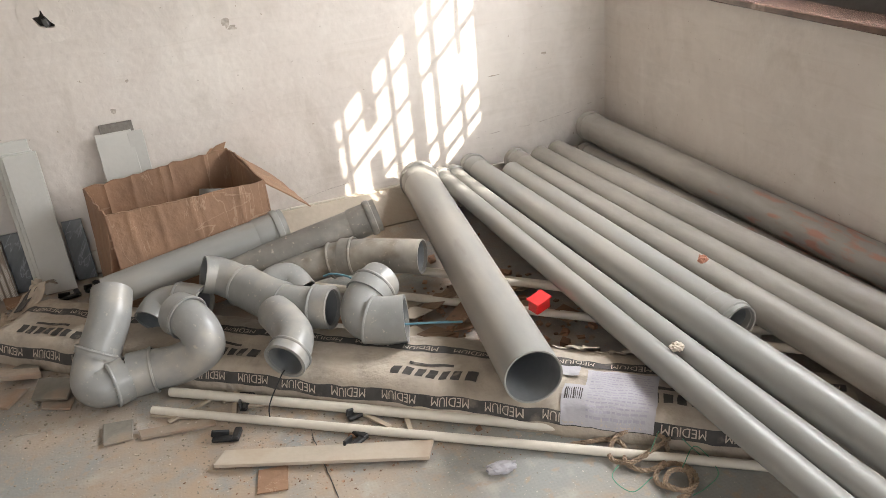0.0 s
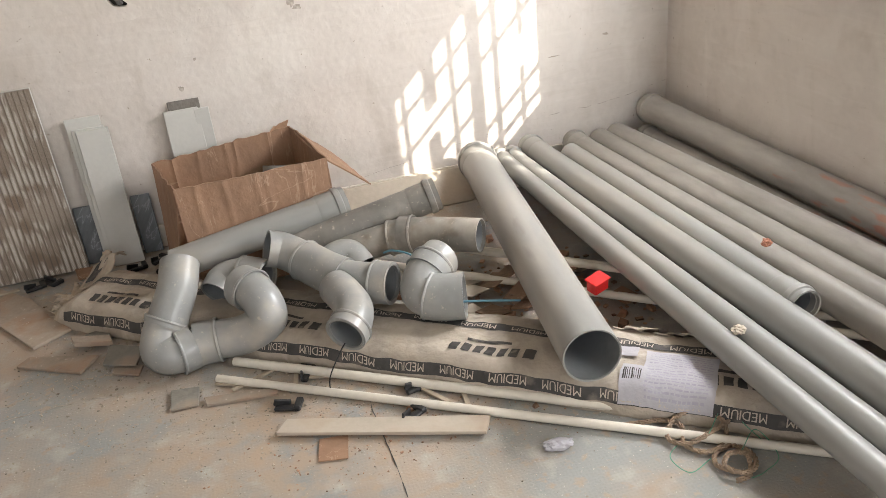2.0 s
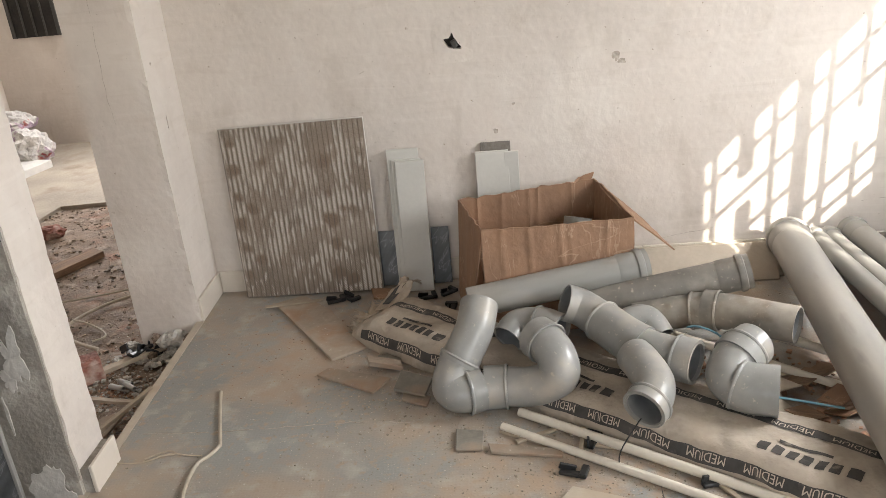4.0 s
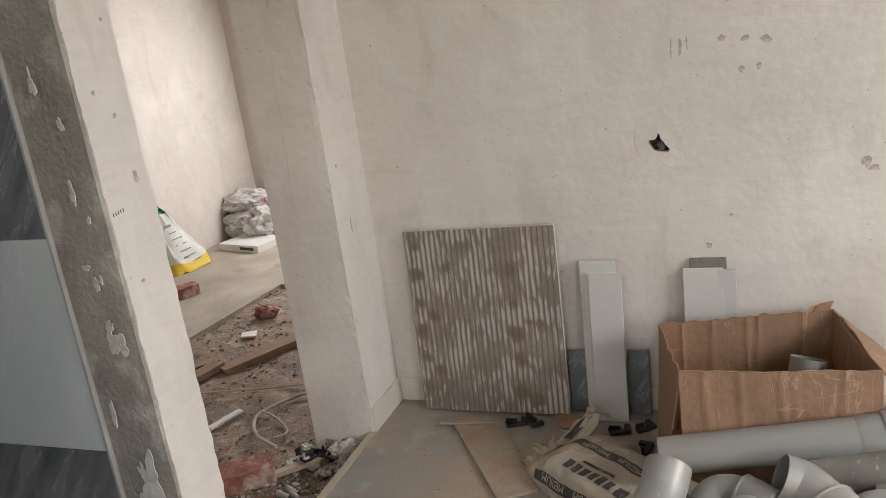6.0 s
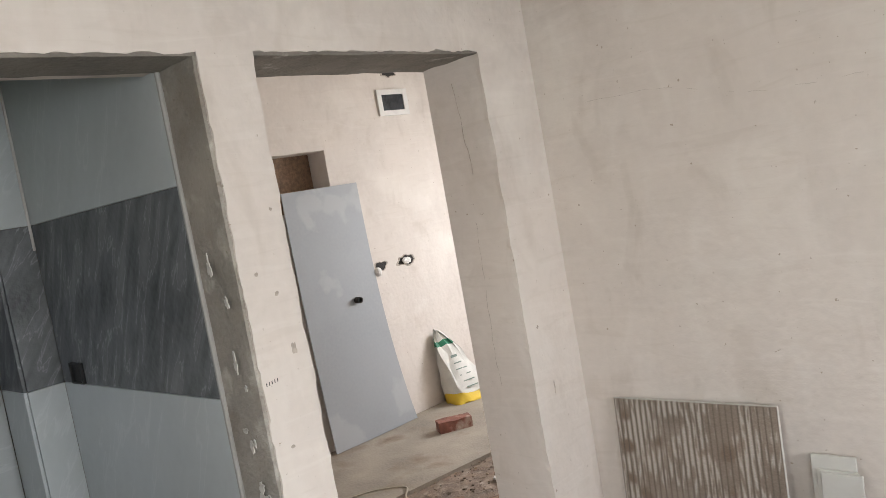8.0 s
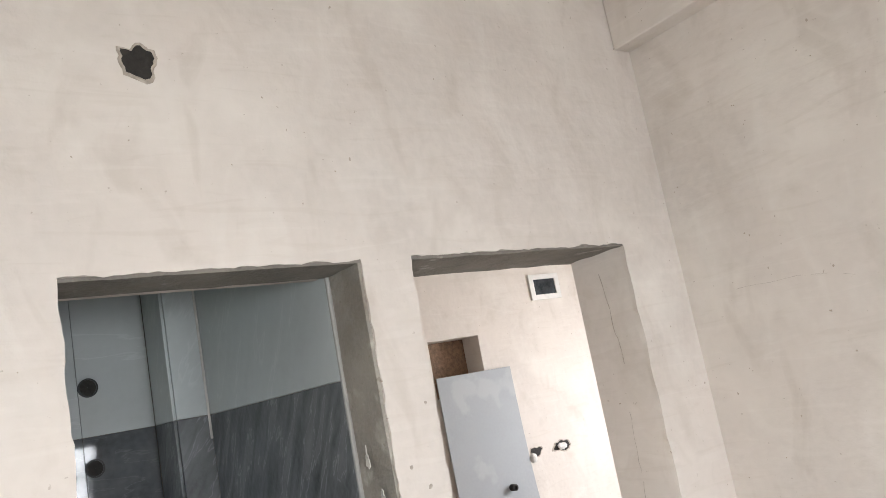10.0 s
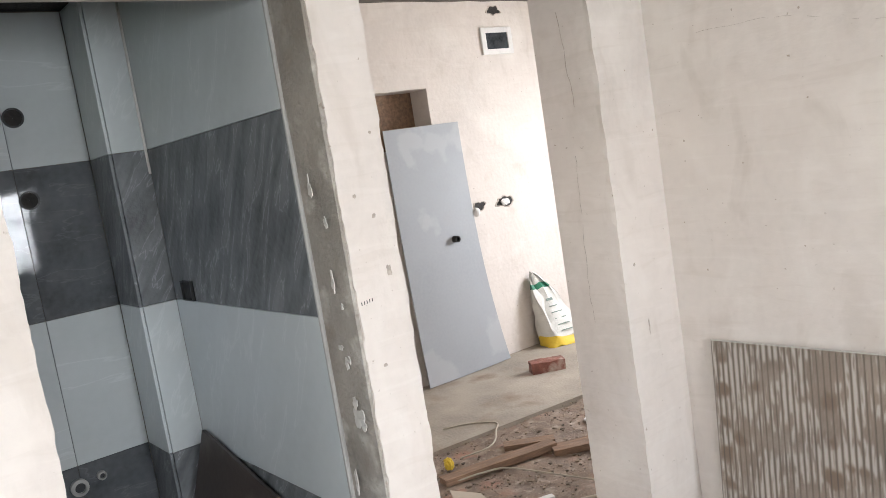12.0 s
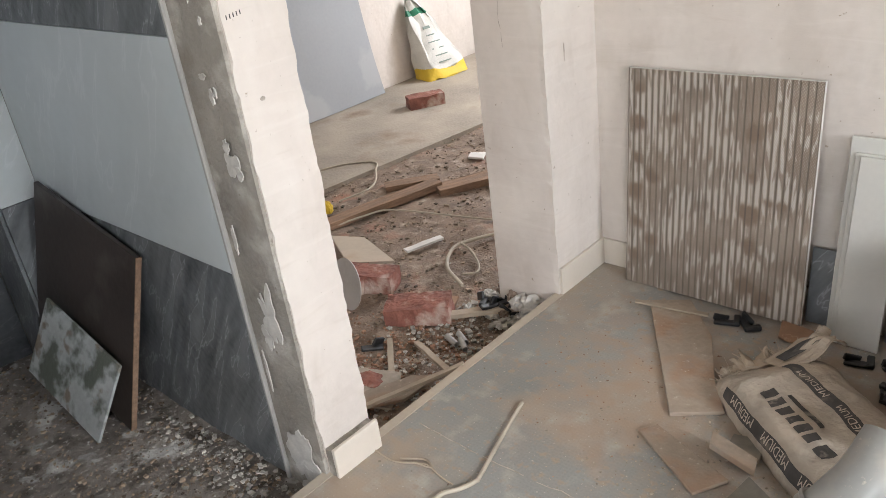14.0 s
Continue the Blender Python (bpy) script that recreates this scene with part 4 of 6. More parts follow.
slab([(-1.40, 3.175), (-1.275, 3.150), (-1.262, 3.105), (-1.385, 3.128)], 0.018, BOARD_DUSTY, "tile_offcut", "ribbed beige tile piece showing its back", "tile offcut", 0.012, (0, 6))
slab([(-1.365, 3.227), (-1.286, 3.239), (-1.271, 3.156), (-1.356, 3.147)], 0.008, GREY_DUSTY, "tile_offcut", "small grey tile piece", "tile offcut", 0.003, (0, -5))
slab([(-1.067, 2.751), (-0.984, 2.737), (-0.986, 2.646), (-1.065, 2.649)], 0.009, GREY_DUSTY, "tile_offcut", "small greenish grey tile piece", "tile offcut")
slab([(-0.969, 2.672), (-0.757, 2.635), (-0.755, 2.599), (-0.962, 2.63)], 0.009, BOARD_DUSTY, "tile_offcut", "narrow beige tile strip", "tile offcut")
slab([(-0.669, 2.35), (-0.591, 2.338), (-0.607, 2.244), (-0.685, 2.261)], 0.004, CARD, "cardboard_scrap", "small brown cardboard scrap on the floor", "cardboard")
slab([(-1.895, 3.668), (-1.66, 3.705), (-1.655, 3.688), (-1.89, 3.650)], 0.006, WOOD_PALE, "wood_strip", "thin pale strip in front of the leaning panel", "strip", 0.016)
slab([(-1.46, 3.78), (-1.361, 3.769), (-1.372, 3.689), (-1.44, 3.7)], 0.01, CARD, "cardboard_scrap", "brown scrap beside the leaning panel", "cardboard", 0.003, (5, 0))
for k, (x, y, turn, L) in enumerate([(-0.786, 2.724, 25, 0.22), (-0.688, 2.695, 80, 0.16), (-0.564, 2.623, -15, 0.2), (-0.247, 2.373, 85, 0.17), (-0.332, 2.421, 120, 0.14), (-0.867, 2.701, -30, 0.15), (-0.637, 2.72, 10, 0.18)]):
    ob = part("wood_strip", box((L, 0.014, 0.008), None, 0.001), WOOD_PALE)
    ob.matrix_world = pose(x, y, 0.003, 0, 0, turn)
    tagged(ob, "thin pale wooden strip under the conduits", "strip", "thin strips")
for x, y, turn in [(-0.361, 2.458, 10), (-0.656, 2.666, 60), (-0.736, 2.522, -20), (-0.403, 2.341, 30), (-1.6, 3.7, 20), (-1.55, 3.72, -50), (-1.211, 3.683, 15), (-1.102, 3.579, 80), (-1.123, 3.718, 40)]:
    c = thing("clip", pose(x, y, 0.002, 0, 0, turn), "small black plastic clip lying on the floor", "clip", "black clips")
    b = box((0.075, 0.022, 0.012), None, 0.003)
    box((0.02, 0.05, 0.016), Matrix.Translation((0.03, 0.014, 0)), 0.003, bm=b)
    part("body", b, BLACK, c)
    part("tongue", box((0.05, 0.008, 0.02), pose(-0.02, 0.012, 0.006, 0, 20, 25), 0.002), BLACK, c)


def crumpled(name, m, size, mat, label, cat, amount=0.35, freq=3.0, sub=3, seed=0.0):
    b = bmesh.new()
    bmesh.ops.create_icosphere(b, subdivisions=sub, radius=0.5)
    for v in b.verts:
        n = v.co.normalized()
        v.co *= 1 + amount * (noise.noise(n * freq + Vector((seed, 0, 0))) + 0.5 * noise.noise(n * freq * 2.6 + Vector((seed, 3, 0))))
        v.co = Vector((v.co.x * size[0], v.co.y * size[1], (v.co.z + 0.42) * size[2]))
        v.co.z = max(v.co.z, 0.0)
    ob = part(name, b, mat)
    ob.matrix_world = m
    return tagged(ob, label, cat)


crumpled("paper_scrap", pose(-0.088, 2.074, 0.001, 0, 0, -10), (0.075, 0.038, 0.03), LABEL, "crumpled white scrap of paper", "paper", seed=2)
crumpled("soap_chip", pose(0.436, 2.097, 0.196, 0, 0, 20), (0.040, 0.034, 0.018), BOARD, "cream stone chip lying on the thin pipes", "chip", 0.45, seed=5)
crumpled("brick_chip", pose(0.712, 2.375, 0.254, 0, 0, 20), (0.030, 0.026, 0.026), material("orange brick", (0.46, 0.20, 0.13), 0.9), "orange brick chip lying on a pipe", "chip", 0.5, 1.8, seed=7)

red = thing("red_box", pose(0.289, 2.627, 0.082, 8, -6, 20), "small bright red plastic switch box on the conduits", "box")
part("body", box((0.062, 0.046, 0.046), None, 0.006), RED, red)
part("rim", box((0.068, 0.052, 0.007), Matrix.Translation((0, 0, 0.041)), 0.002), RED, red)


def rope(points, label, r=0.0055, turns=55):
    f = thing("rope", Matrix.Translation(points[0]), label, "rope", "jute ropes")
    path = [p - Vector(points[0]) for p in smooth_path(points, 14)]
    fr = frames(path)
    for k in range(3):
        strand = [p + (u * math.cos(i * 0.55 + 2.09 * k) + w * math.sin(i * 0.55 + 2.09 * k)) * r * 0.62 for i, (p, u, w, t) in enumerate(fr)]
        part("strand", sweep(strand, [r * 0.62] * len(strand), 6), ROPE, f, smooth=True)
    return f


rope([(0.074, 2.084, 0.012), (0.151, 2.068, 0.012), (0.199, 2.053, 0.014), (0.225, 2.011, 0.02), (0.201, 1.954, 0.012), (0.236, 1.911, 0.01), (0.296, 1.926, 0.012), (0.32, 1.973, 0.034), (0.285, 2.026, 0.039), (0.217, 2.032, 0.03), (0.174, 1.986, 0.015), (0.209, 1.943, 0.022), (0.289, 1.956, 0.03), (0.339, 1.971, 0.03)],
     "frayed jute rope looped over the conduits")
rope([(0.259, 1.83, 0.008), (0.232, 1.862, 0.012), (0.255, 1.899, 0.012), (0.305, 1.905, 0.012), (0.33, 1.863, 0.012), (0.307, 1.816, 0.018), (0.267, 1.809, 0.02), (0.24, 1.841, 0.025), (0.272, 1.868, 0.03), (0.31, 1.855, 0.022), (0.287, 1.808, 0.01), (0.247, 1.801, 0.008)],
     "knotted coil of frayed jute rope")
rope([(0.279, 2.435, 0.02), (0.316, 2.402, 0.012), (0.341, 2.35, 0.01), (0.319, 2.322, 0.01), (0.292, 2.354, 0.02), (0.307, 2.413, 0.012), (0.262, 2.467, 0.01)], "brown jute rope behind the bundle")
for pts in ([(0.202, 1.974, 0.006), (0.14, 1.919, 0.02), (0.165, 1.868, 0.006), (0.235, 1.891, 0.006)], [(0.302, 1.866, 0.03), (0.363, 1.9, 0.048), (0.387, 1.839, 0.006), (0.326, 1.805, 0.006), (0.286, 1.798, 0.006)], [(0.258, 1.939, 0.039), (0.342, 2.001, 0.048), (0.364, 1.92, 0.03), (0.389, 1.859, 0.006)]):
    rod(pts, 0.0012, GREEN, "thread", "thin green thread tangled by the rope", "thread", "green threads", 8, 6)
rod([(-0.191, 2.685, 0.129), (-0.095, 2.645, 0.131), (0.02, 2.604, 0.125)], 0.0035, BLUE, "cord", "thin blue cord on the bundle", "cord", "", 5, 8)
rod([(-0.330, 2.945, 0.215), (-0.305, 2.915, 0.232), (-0.262, 2.860, 0.235), (-0.235, 2.815, 0.215)], 0.0035, BLUE, "cord", "thin blue cord by the trap", "cord", "", 5, 8)
rod([(-0.535, 2.595, 0.129), (-0.552, 2.576, 0.12), (-0.599, 2.547, 0.058), (-0.606, 2.531, 0.003)], 0.002, BLACK, "wire", "black wire hanging from the bend's mouth", "wire", "", 5, 6)
rod([(-1.898, 3.04, 0.006), (-1.862, 2.913, 0.006), (-1.812, 2.75, 0.006), (-1.808, 2.725, 0.006), (-1.825, 2.68, 0.006), (-1.852, 2.632, 0.006), (-1.845, 2.50, 0.006), (-1.79, 2.36, 0.006)], 0.006, CABLE, "cable", "pale flat cable lying on the floor", "cable", "", 6, 8)


# ---- cardboard box ----
def panel(points, thick, jag, cut=10):
    """A board between four corners (bottom left, bottom right, top right, top left), its top edge torn."""
    b = bmesh.new()
    p = [Vector(q) for q in points]
    nrm = (p[1] - p[0]).cross(p[3] - p[0]).normalized()
    grid = {}
    nz = 8
    for i in range(cut + 1):
        for j in range(nz + 1):
            u, v = i / cut, j / nz
            q = (p[0] * (1 - u) + p[1] * u) * (1 - v) + (p[3] * (1 - u) + p[2] * u) * v
            q += nrm * (noise.noise(q * 4) * 0.011 + noise.noise(q * 15) * 0.002)
            for fold in (0.13, 0.31, 0.52, 0.58, 0.83):
                q += nrm * 0.005 * math.exp(-((u - fold - 0.02 * noise.noise(q * 9)) / 0.012) ** 2)
            if j == nz:
                q.z += (noise.noise(q * 25) - 0.2 * noise.noise(q * 60)) * jag
            for d in (0, 1):
                grid[i, j, d] = b.verts.new(q + nrm * thick * d)
    for i in range(cut):
        for j in range(nz):
            b.faces.new([grid[k] for k in ((i, j, 0), (i + 1, j, 0), (i + 1, j + 1, 0), (i, j + 1, 0))])
            b.faces.new([grid[k] for k in ((i, j, 1), (i, j + 1, 1), (i + 1, j + 1, 1), (i + 1, j, 1))])
    for i in range(cut):
        for j in (0, nz):
            b.faces.new([grid[k] for k in ((i, j, 0), (i + 1, j, 0), (i + 1, j, 1), (i, j, 1))])
    for j in range(nz):
        for i in (0, cut):
            b.faces.new([grid[k] for k in ((i, j, 0), (i, j + 1, 0), (i, j + 1, 1), (i, j, 1))])
    return b


CB = Vector((-0.70, 3.52, 0))


def cp(x, y, z):
    return Vector((x, y, z)) - CB


carton = thing("cardboard_box", CB, "open brown cardboard box with torn flaps standing by the wall", "box")
FL, FR, BR, BLc = (-0.962, 3.315), (-0.426, 3.380), (-0.512, 3.770), (-1.052, 3.715)
part("front_panel", panel([cp(*FL, 0.01), cp(*FR, 0.01), cp(*FR, 0.424), cp(*FL, 0.438)], 0.005, 0.004, 60), CARD, carton, smooth=True)
part("back_panel", panel([cp(*BLc, 0.01), cp(*BR, 0.01), cp(*BR, 0.448), cp(*BLc, 0.415)], 0.005, 0.010, 60), CARD, carton, smooth=True)
part("side_panel", panel([cp(*FR, 0.01), cp(*BR, 0.01), cp(*BR, 0.448), cp(*FR, 0.424)], 0.005, 0.006, 12), CARD, carton, smooth=True)
part("side_panel", panel([cp(-1.075, 3.70, 0.01), cp(-1.006, 3.32, 0.01), cp(-0.965, 3.325, 0.438), cp(*BLc, 0.415)], 0.005, 0.01, 12), CARD, carton, "side hanging loose at a torn corner", smooth=True)
part("bottom", plate([tuple((Vector((*q, 0)) - CB).xy) for q in (FL, FR, BR, BLc)], 0.006, Matrix.Translation((0, 0, 0.004))), CARD_IN, carton)
part("flap", panel([cp(-0.418, 3.38, 0.418), cp(-0.502, 3.765, 0.442), cp(-0.355, 3.80, 0.30), cp(-0.27, 3.41, 0.275)], 0.005, 0.0, 10), CARD, carton, "flap folded outwards", smooth=True)
part("flap", panel([cp(-0.522, 3.77, 0.442), cp(-0.59, 3.765, 0.438), cp(-0.57, 3.80, 0.448), cp(-0.505, 3.81, 0.462)], 0.004, 0.0, 6), CARD, carton, "torn scrap of flap")

pipe((-0.661, 3.476, 0.02), (-0.595, 3.59, 0.357), 0.053, PVC, socket=False, label="short grey pipe standing inside the cardboard box")

# tiles, skirting offcuts and panel leaning on the wall


def leaning(name, x0, x1, top, foot, thick, mat, label, cat, back=None, group="", dx=0.012):
    """An upright piece on its lower edge at foot (y), its top against the wall."""
    yb = back if back is not None else YN - 0.016
    tip = math.degrees(math.atan2(yb - foot - thick, top))
    L = math.hypot(yb - foot - thick, top)
    ob = part(name, box((x1 - x0, thick, L), None, 0.0015), mat)
    ob.matrix_world = pose((x0 + x1) / 2 + dx, foot + thick / 2, 0.002, -tip, 0, 0)
    return tagged(ob, label, cat, group)


leaning("tile_strip", -1.352, -1.222, 0.600, 3.80, 0.010, GREYTILE, "tall narrow grey green tile leaning on the wall", "tile", group="leaning tile strips")
leaning("tile_strip", -1.335, -1.215, 0.560, 3.778, 0.010, GREYTILE, "tall narrow grey green tile leaning on others", "tile", YN - 0.03, "leaning tile strips")
leaning("tile_strip", -1.318, -1.200, 0.556, 3.762, 0.010, GREYTILE, "tall narrow grey green tile leaning on others", "tile", YN - 0.043, "leaning tile strips")
leaning("slate_offcut", -1.425, -1.335, 0.245, 3.835, 0.010, SLATE, "dark slate tile offcut leaning on the wall", "tile", group="slate offcuts")
leaning("slate_offcut", -1.200, -1.125, 0.250, 3.83, 0.010, SLATE, "dark slate tile offcut leaning on the wall", "tile", group="slate offcuts")
leaning("tile_strip", -0.968, -0.845, 0.598, 3.83, 0.010, CEMENT, "dark grey tile behind the box", "tile", YN - 0.004)
leaning("tile_strip", -0.990, -0.855, 0.566, 3.80, 0.010, GREYTILE, "pale grey green tile leaning behind the box", "tile", YN - 0.02, "leaning tile strips")
leaning("tile_strip", -0.872, -0.815, 0.560, 3.812, 0.010, GREYTILE, "pale grey green tile leaning behind the box", "tile", YN - 0.022, "leaning tile strips")
leaning("tile_offcut", -0.52, 0.42, 0.095, 3.70, 0.012, BOARD, "long cream tile leaning low against the wall", "tile offcut")
leaning("tile_offcut", -0.36, 0.20, 0.115, 3.67, 0.010, BOARD, "cream tile leaning low against another", "tile offcut", 3.80)


def ribbed_back(n, l, vec, mix, ramp, tex, out):
    """Brown tile back with a slanting weave between its ribs, pale adhesive left in broken strips and bare brown patches."""
    def stripes(turn, scale, lo, hi):
        m2 = n.new("ShaderNodeMapping")
        m2.inputs["Rotation"].default_value = (0, turn, 0)
        l.new(vec, m2.inputs[0])
        w = n.new("ShaderNodeTexWave")
        w.inputs["Scale"].default_value = scale
        l.new(m2.outputs[0], w.inputs["Vector"])
        return ramp(w.outputs["Fac"], lo, hi)

    def maths(kind, a, c):
        k = n.new("ShaderNodeMath")
        k.operation = kind
        for sock, v in zip(k.inputs, (a, c)):
            if hasattr(v, "links"):
                l.new(v, sock)
            else:
                sock.default_value = v
        return k.outputs[0]

    def streaks(sx, sz, detail):
        mp = n.new("ShaderNodeMapping")
        mp.inputs["Scale"].default_value = (sx, 1, sz)
        l.new(vec, mp.inputs[0])
        t = n.new("ShaderNodeTexNoise")
        t.inputs["Scale"].default_value, t.inputs["Detail"].default_value = 1.0, detail
        l.new(mp.outputs[0], t.inputs["Vector"])
        return t.outputs["Fac"]

    bare = None
    for u, v, r in ((0.06, 0.08, 0.020), (0.065, 0.235, 0.026), (0.06, 0.39, 0.020), (0.15, 0.465, 0.022), (0.055, 0.545, 0.026), (0.065, 0.70, 0.022), (0.155, 0.77, 0.027), (0.055, 0.86, 0.022),
                    (0.70, 0.22, 0.030), (0.705, 0.40, 0.020), (0.86, 0.50, 0.014), (0.79, 0.50, 0.014), (0.70, 0.56, 0.034), (0.71, 0.70, 0.024), (0.70, 0.88, 0.034), (0.80, 0.92, 0.030), (0.28, 0.20, 0.012)):
        d = n.new("ShaderNodeVectorMath")
        d.operation = "DISTANCE"
        d.inputs[1].default_value = (-0.3 + 0.6 * u, -0.0115, 0.735 * (1 - v))
        l.new(vec, d.inputs[0])
        k = maths("SUBTRACT", d.outputs["Value"], r)
        bare = k if bare is None else maths("MINIMUM", bare, k)
    bare = ramp(maths("ADD", bare, maths("MULTIPLY", tex(34, 5), 0.045)), 0.032, 0.012)
    weave = stripes(0.62, 58, 0.35, 0.75)
    cross = stripes(-0.75, 47, 0.25, 0.7)
    out = mix(maths("MULTIPLY", weave, cross), out, mix(0.42, out, (0.50, 0.44, 0.37, 1)))
    broad = maths("MULTIPLY", maths("SUBTRACT", tex(6.5, 4), 0.5), 1.15)
    strips = maths("ADD", streaks(82, 17, 6), broad)
    between = stripes(0, 14.66, 0.18, 0.55)
    pale = maths("MULTIPLY", maths("MULTIPLY", ramp(strips, 0.50, 0.565), between), maths("ADD", maths("MULTIPLY", weave, 0.70), 0.26))
    pale = maths("MULTIPLY", pale, maths("SUBTRACT", 1.0, bare))
    out = mix(pale, out, (0.60, 0.56, 0.50, 1))
    film = maths("MULTIPLY", ramp(streaks(3, 9, 4), 0.48, 0.62), 0.22)
    out = mix(film, out, (0.45, 0.40, 0.34, 1))
    out = mix(bare, out, (0.185, 0.135, 0.098, 1))
    # Colour along each groove between the ribs is darker, on top of the relief.
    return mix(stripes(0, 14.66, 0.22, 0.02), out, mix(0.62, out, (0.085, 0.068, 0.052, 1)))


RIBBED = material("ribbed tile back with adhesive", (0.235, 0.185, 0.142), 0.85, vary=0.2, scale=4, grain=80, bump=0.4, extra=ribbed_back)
verts, faces = [], []
NX, NZ = 196, 6
for j in range(NZ + 1):
    for i in range(NX + 1):
        verts.append((-0.3 + 0.6 * i / NX, -0.0115 + (0.0012 if i % 7 == 0 else 0.0), 0.735 * j / NZ))
for j in range(NZ):
    for i in range(NX):
        a = j * (NX + 1) + i
        faces.append((a, a + 1, a + NX + 2, a + NX + 1))
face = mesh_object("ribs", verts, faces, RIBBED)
big_panel = thing("leaning_tile_panel", pose(-1.706, 3.796, 0.008, -5.0, -1.0, -1.5), "large tile leaning on the wall, its ribbed back smeared with adhesive", "tile panel")
face.parent = big_panel
part("slab", box((0.602, 0.010, 0.737), Matrix.Translation((0, -0.004, 0)), 0.001), GREYTILE, big_panel)


# ---- broken holes and marks on the walls ----
def jagged(n, w, h, seed, rough=0.3):
    out = []
    for k in range(n):
        a = 2 * math.pi * k / n
        r = 1 + rough * noise.noise(Vector((math.cos(a) * 1.5, math.sin(a) * 1.5, seed))) * 2 + rough * 0.6 * noise.noise(Vector((math.cos(a) * 5, math.sin(a) * 5, seed)))
        out.append((math.cos(a) * w / 2 * r, math.sin(a) * h / 2 * r))
    return out


def broken_hole(m, w, h, seed, label, parent):
    """A broken rim on a wall round a flat near-black plate painted for the hole's shade; m: its middle, z pointing out
    of the wall.
    """
    b = bmesh.new()
    rings = []
    for grow, z in ((1.22, 0.0005), (1.12, 0.004), (1.0, 0.003), (0.93, -0.004), (0.8, -0.03)):
        rings.append([b.verts.new((x * grow, y * grow, z + 0.002 * noise.noise(Vector((x * 90, y * 90, seed))))) for x, y in jagged(28, w, h, seed)])
    for p, q in zip(rings[:3], rings[1:4]):
        for k in range(28):
            b.faces.new((p[k], p[(k + 1) % 28], q[(k + 1) % 28], q[k]))
    rim = part("broken_rim", b, SCUFF, parent)
    rim.matrix_world = m
    hollow = part("hollow", plate(jagged(28, w, h, seed), 0.0016, Matrix.Translation((0, 0, 0.0006))), NEARBLACK, parent, label)
    hollow.matrix_world = m
    return hollow


ON_NORTH = lambda x, z: pose(x, YN, z, 90, 0, 0)
ON_WEST = lambda y, z, x=XW: pose(x, y, z, 90, 0, 90)
broken_hole(ON_WEST(2.003, 2.566), 0.085, 0.075, 3, "flat dark plate for the shade in a broken hole", wall_west)
pocket = thing("socket_hole", ON_NORTH(-1.035, 1.005), "dark broken socket hole in the plaster", "hole", kind="structure")
b = bmesh.new()
outl = [(-0.037, 0.012), (-0.028, 0.017), (-0.013, 0.017), (-0.006, 0.026), (-0.003, 0.039), (0.003, 0.035), (0.007, 0.019), (0.015, 0.010), (0.022, -0.004), (0.035, -0.017), (0.031, -0.026), (0.014, -0.026), (-0.005, -0.021), (-0.016, -0.019), (-0.026, -0.005)]
hole_ring, out_ring, deep_ring = [], [], []
for x, y in outl:
    k = 0.078 / max(abs(x), abs(y))
    hole_ring.append(b.verts.new((x, y, 0.004)))
    deep_ring.append(b.verts.new((x * 0.95, y * 0.95, -0.02)))
    out_ring.append(b.verts.new((x * k, y * k, 0.0015)))
for k in range(len(outl)):
    j = (k + 1) % len(outl)
    b.faces.new((hole_ring[k], hole_ring[j], out_ring[j], out_ring[k]))
    b.faces.new((hole_ring[k], hole_ring[j], deep_ring[j], deep_ring[k]))
part("broken_rim", b, PLASTER, pocket)
# Shallow backing, its near-black colour painting the shade of a deeper hole.
part("pocket", box((0.10, 0.10, 0.05), Matrix.Translation((0, 0, -0.07)), 0), NEARBLACK, pocket)
part("conduit_stub", box((0.02, 0.03, 0.03), pose(0.006, -0.006, -0.02, 0, 0, 20), 0.003), IRON, pocket)
for k, (x, z, w, h) in enumerate([(-0.95, 1.317, 0.012, 0.05), (-0.93, 1.33, 0.006, 0.04), (-0.822, 1.334, 0.022, 0.018), (-0.755, 1.325, 0.03, 0.018), (-0.695, 1.314, 0.035, 0.025), (-0.765, 1.229, 0.022, 0.02), (-0.715, 1.235, 0.018, 0.022), (-0.879, 1.469, 0.025, 0.02),
                                   (-0.80, 1.45, 0.02, 0.015), (-1.084, 1.069, 0.014, 0.010), (-0.812, 0.747, 0.014, 0.012), (-0.889, 0.644, 0.02, 0.02), (-0.405, 0.905, 0.03, 0.045), (-0.385, 0.885, 0.035, 0.018), (-0.98, 1.32, 0.005, 0.055), (0.69, 0.51, 0.05, 0.006), (0.94, 0.57, 0.03, 0.012)]):
    ob = part("scuff", plate(jagged(14, w, h, k + 0.5), 0.0006, Matrix.Translation((0, 0, -0.0002))), SCUFF, wall_north)
    ob.matrix_world = ON_NORTH(x, z)
for k, (y, z, w, h) in enumerate([(2.63, 1.40, 0.012, 0.012), (2.58, 1.46, 0.01, 0.012), (2.66, 1.62, 0.008, 0.01), (2.59, 1.00, 0.012, 0.01), (2.65, 1.25, 0.016, 0.03), (3.66, 1.05, 0.01, 0.012), (3.70, 0.82, 0.008, 0.05)]):
    ob = part("scuff", plate(jagged(14, w, h, k + 30.5), 0.0012, Matrix.Translation((0, 0, -0.0002))), SCUFF, wall_west)
    ob.matrix_world = ON_WEST(y, z)


def seam(points, w, mat, parent, name="crack"):
    """A thin dark crack lying on a surface."""
    path = smooth_path(points, 8)
    ob = part(name, sweep([p + noise.noise_vector(p * 25) * 0.006 for p in path], [w * (0.6 + 0.5 * abs(noise.noise(p * 30))) for p in path], 5), mat, parent)
    return ob


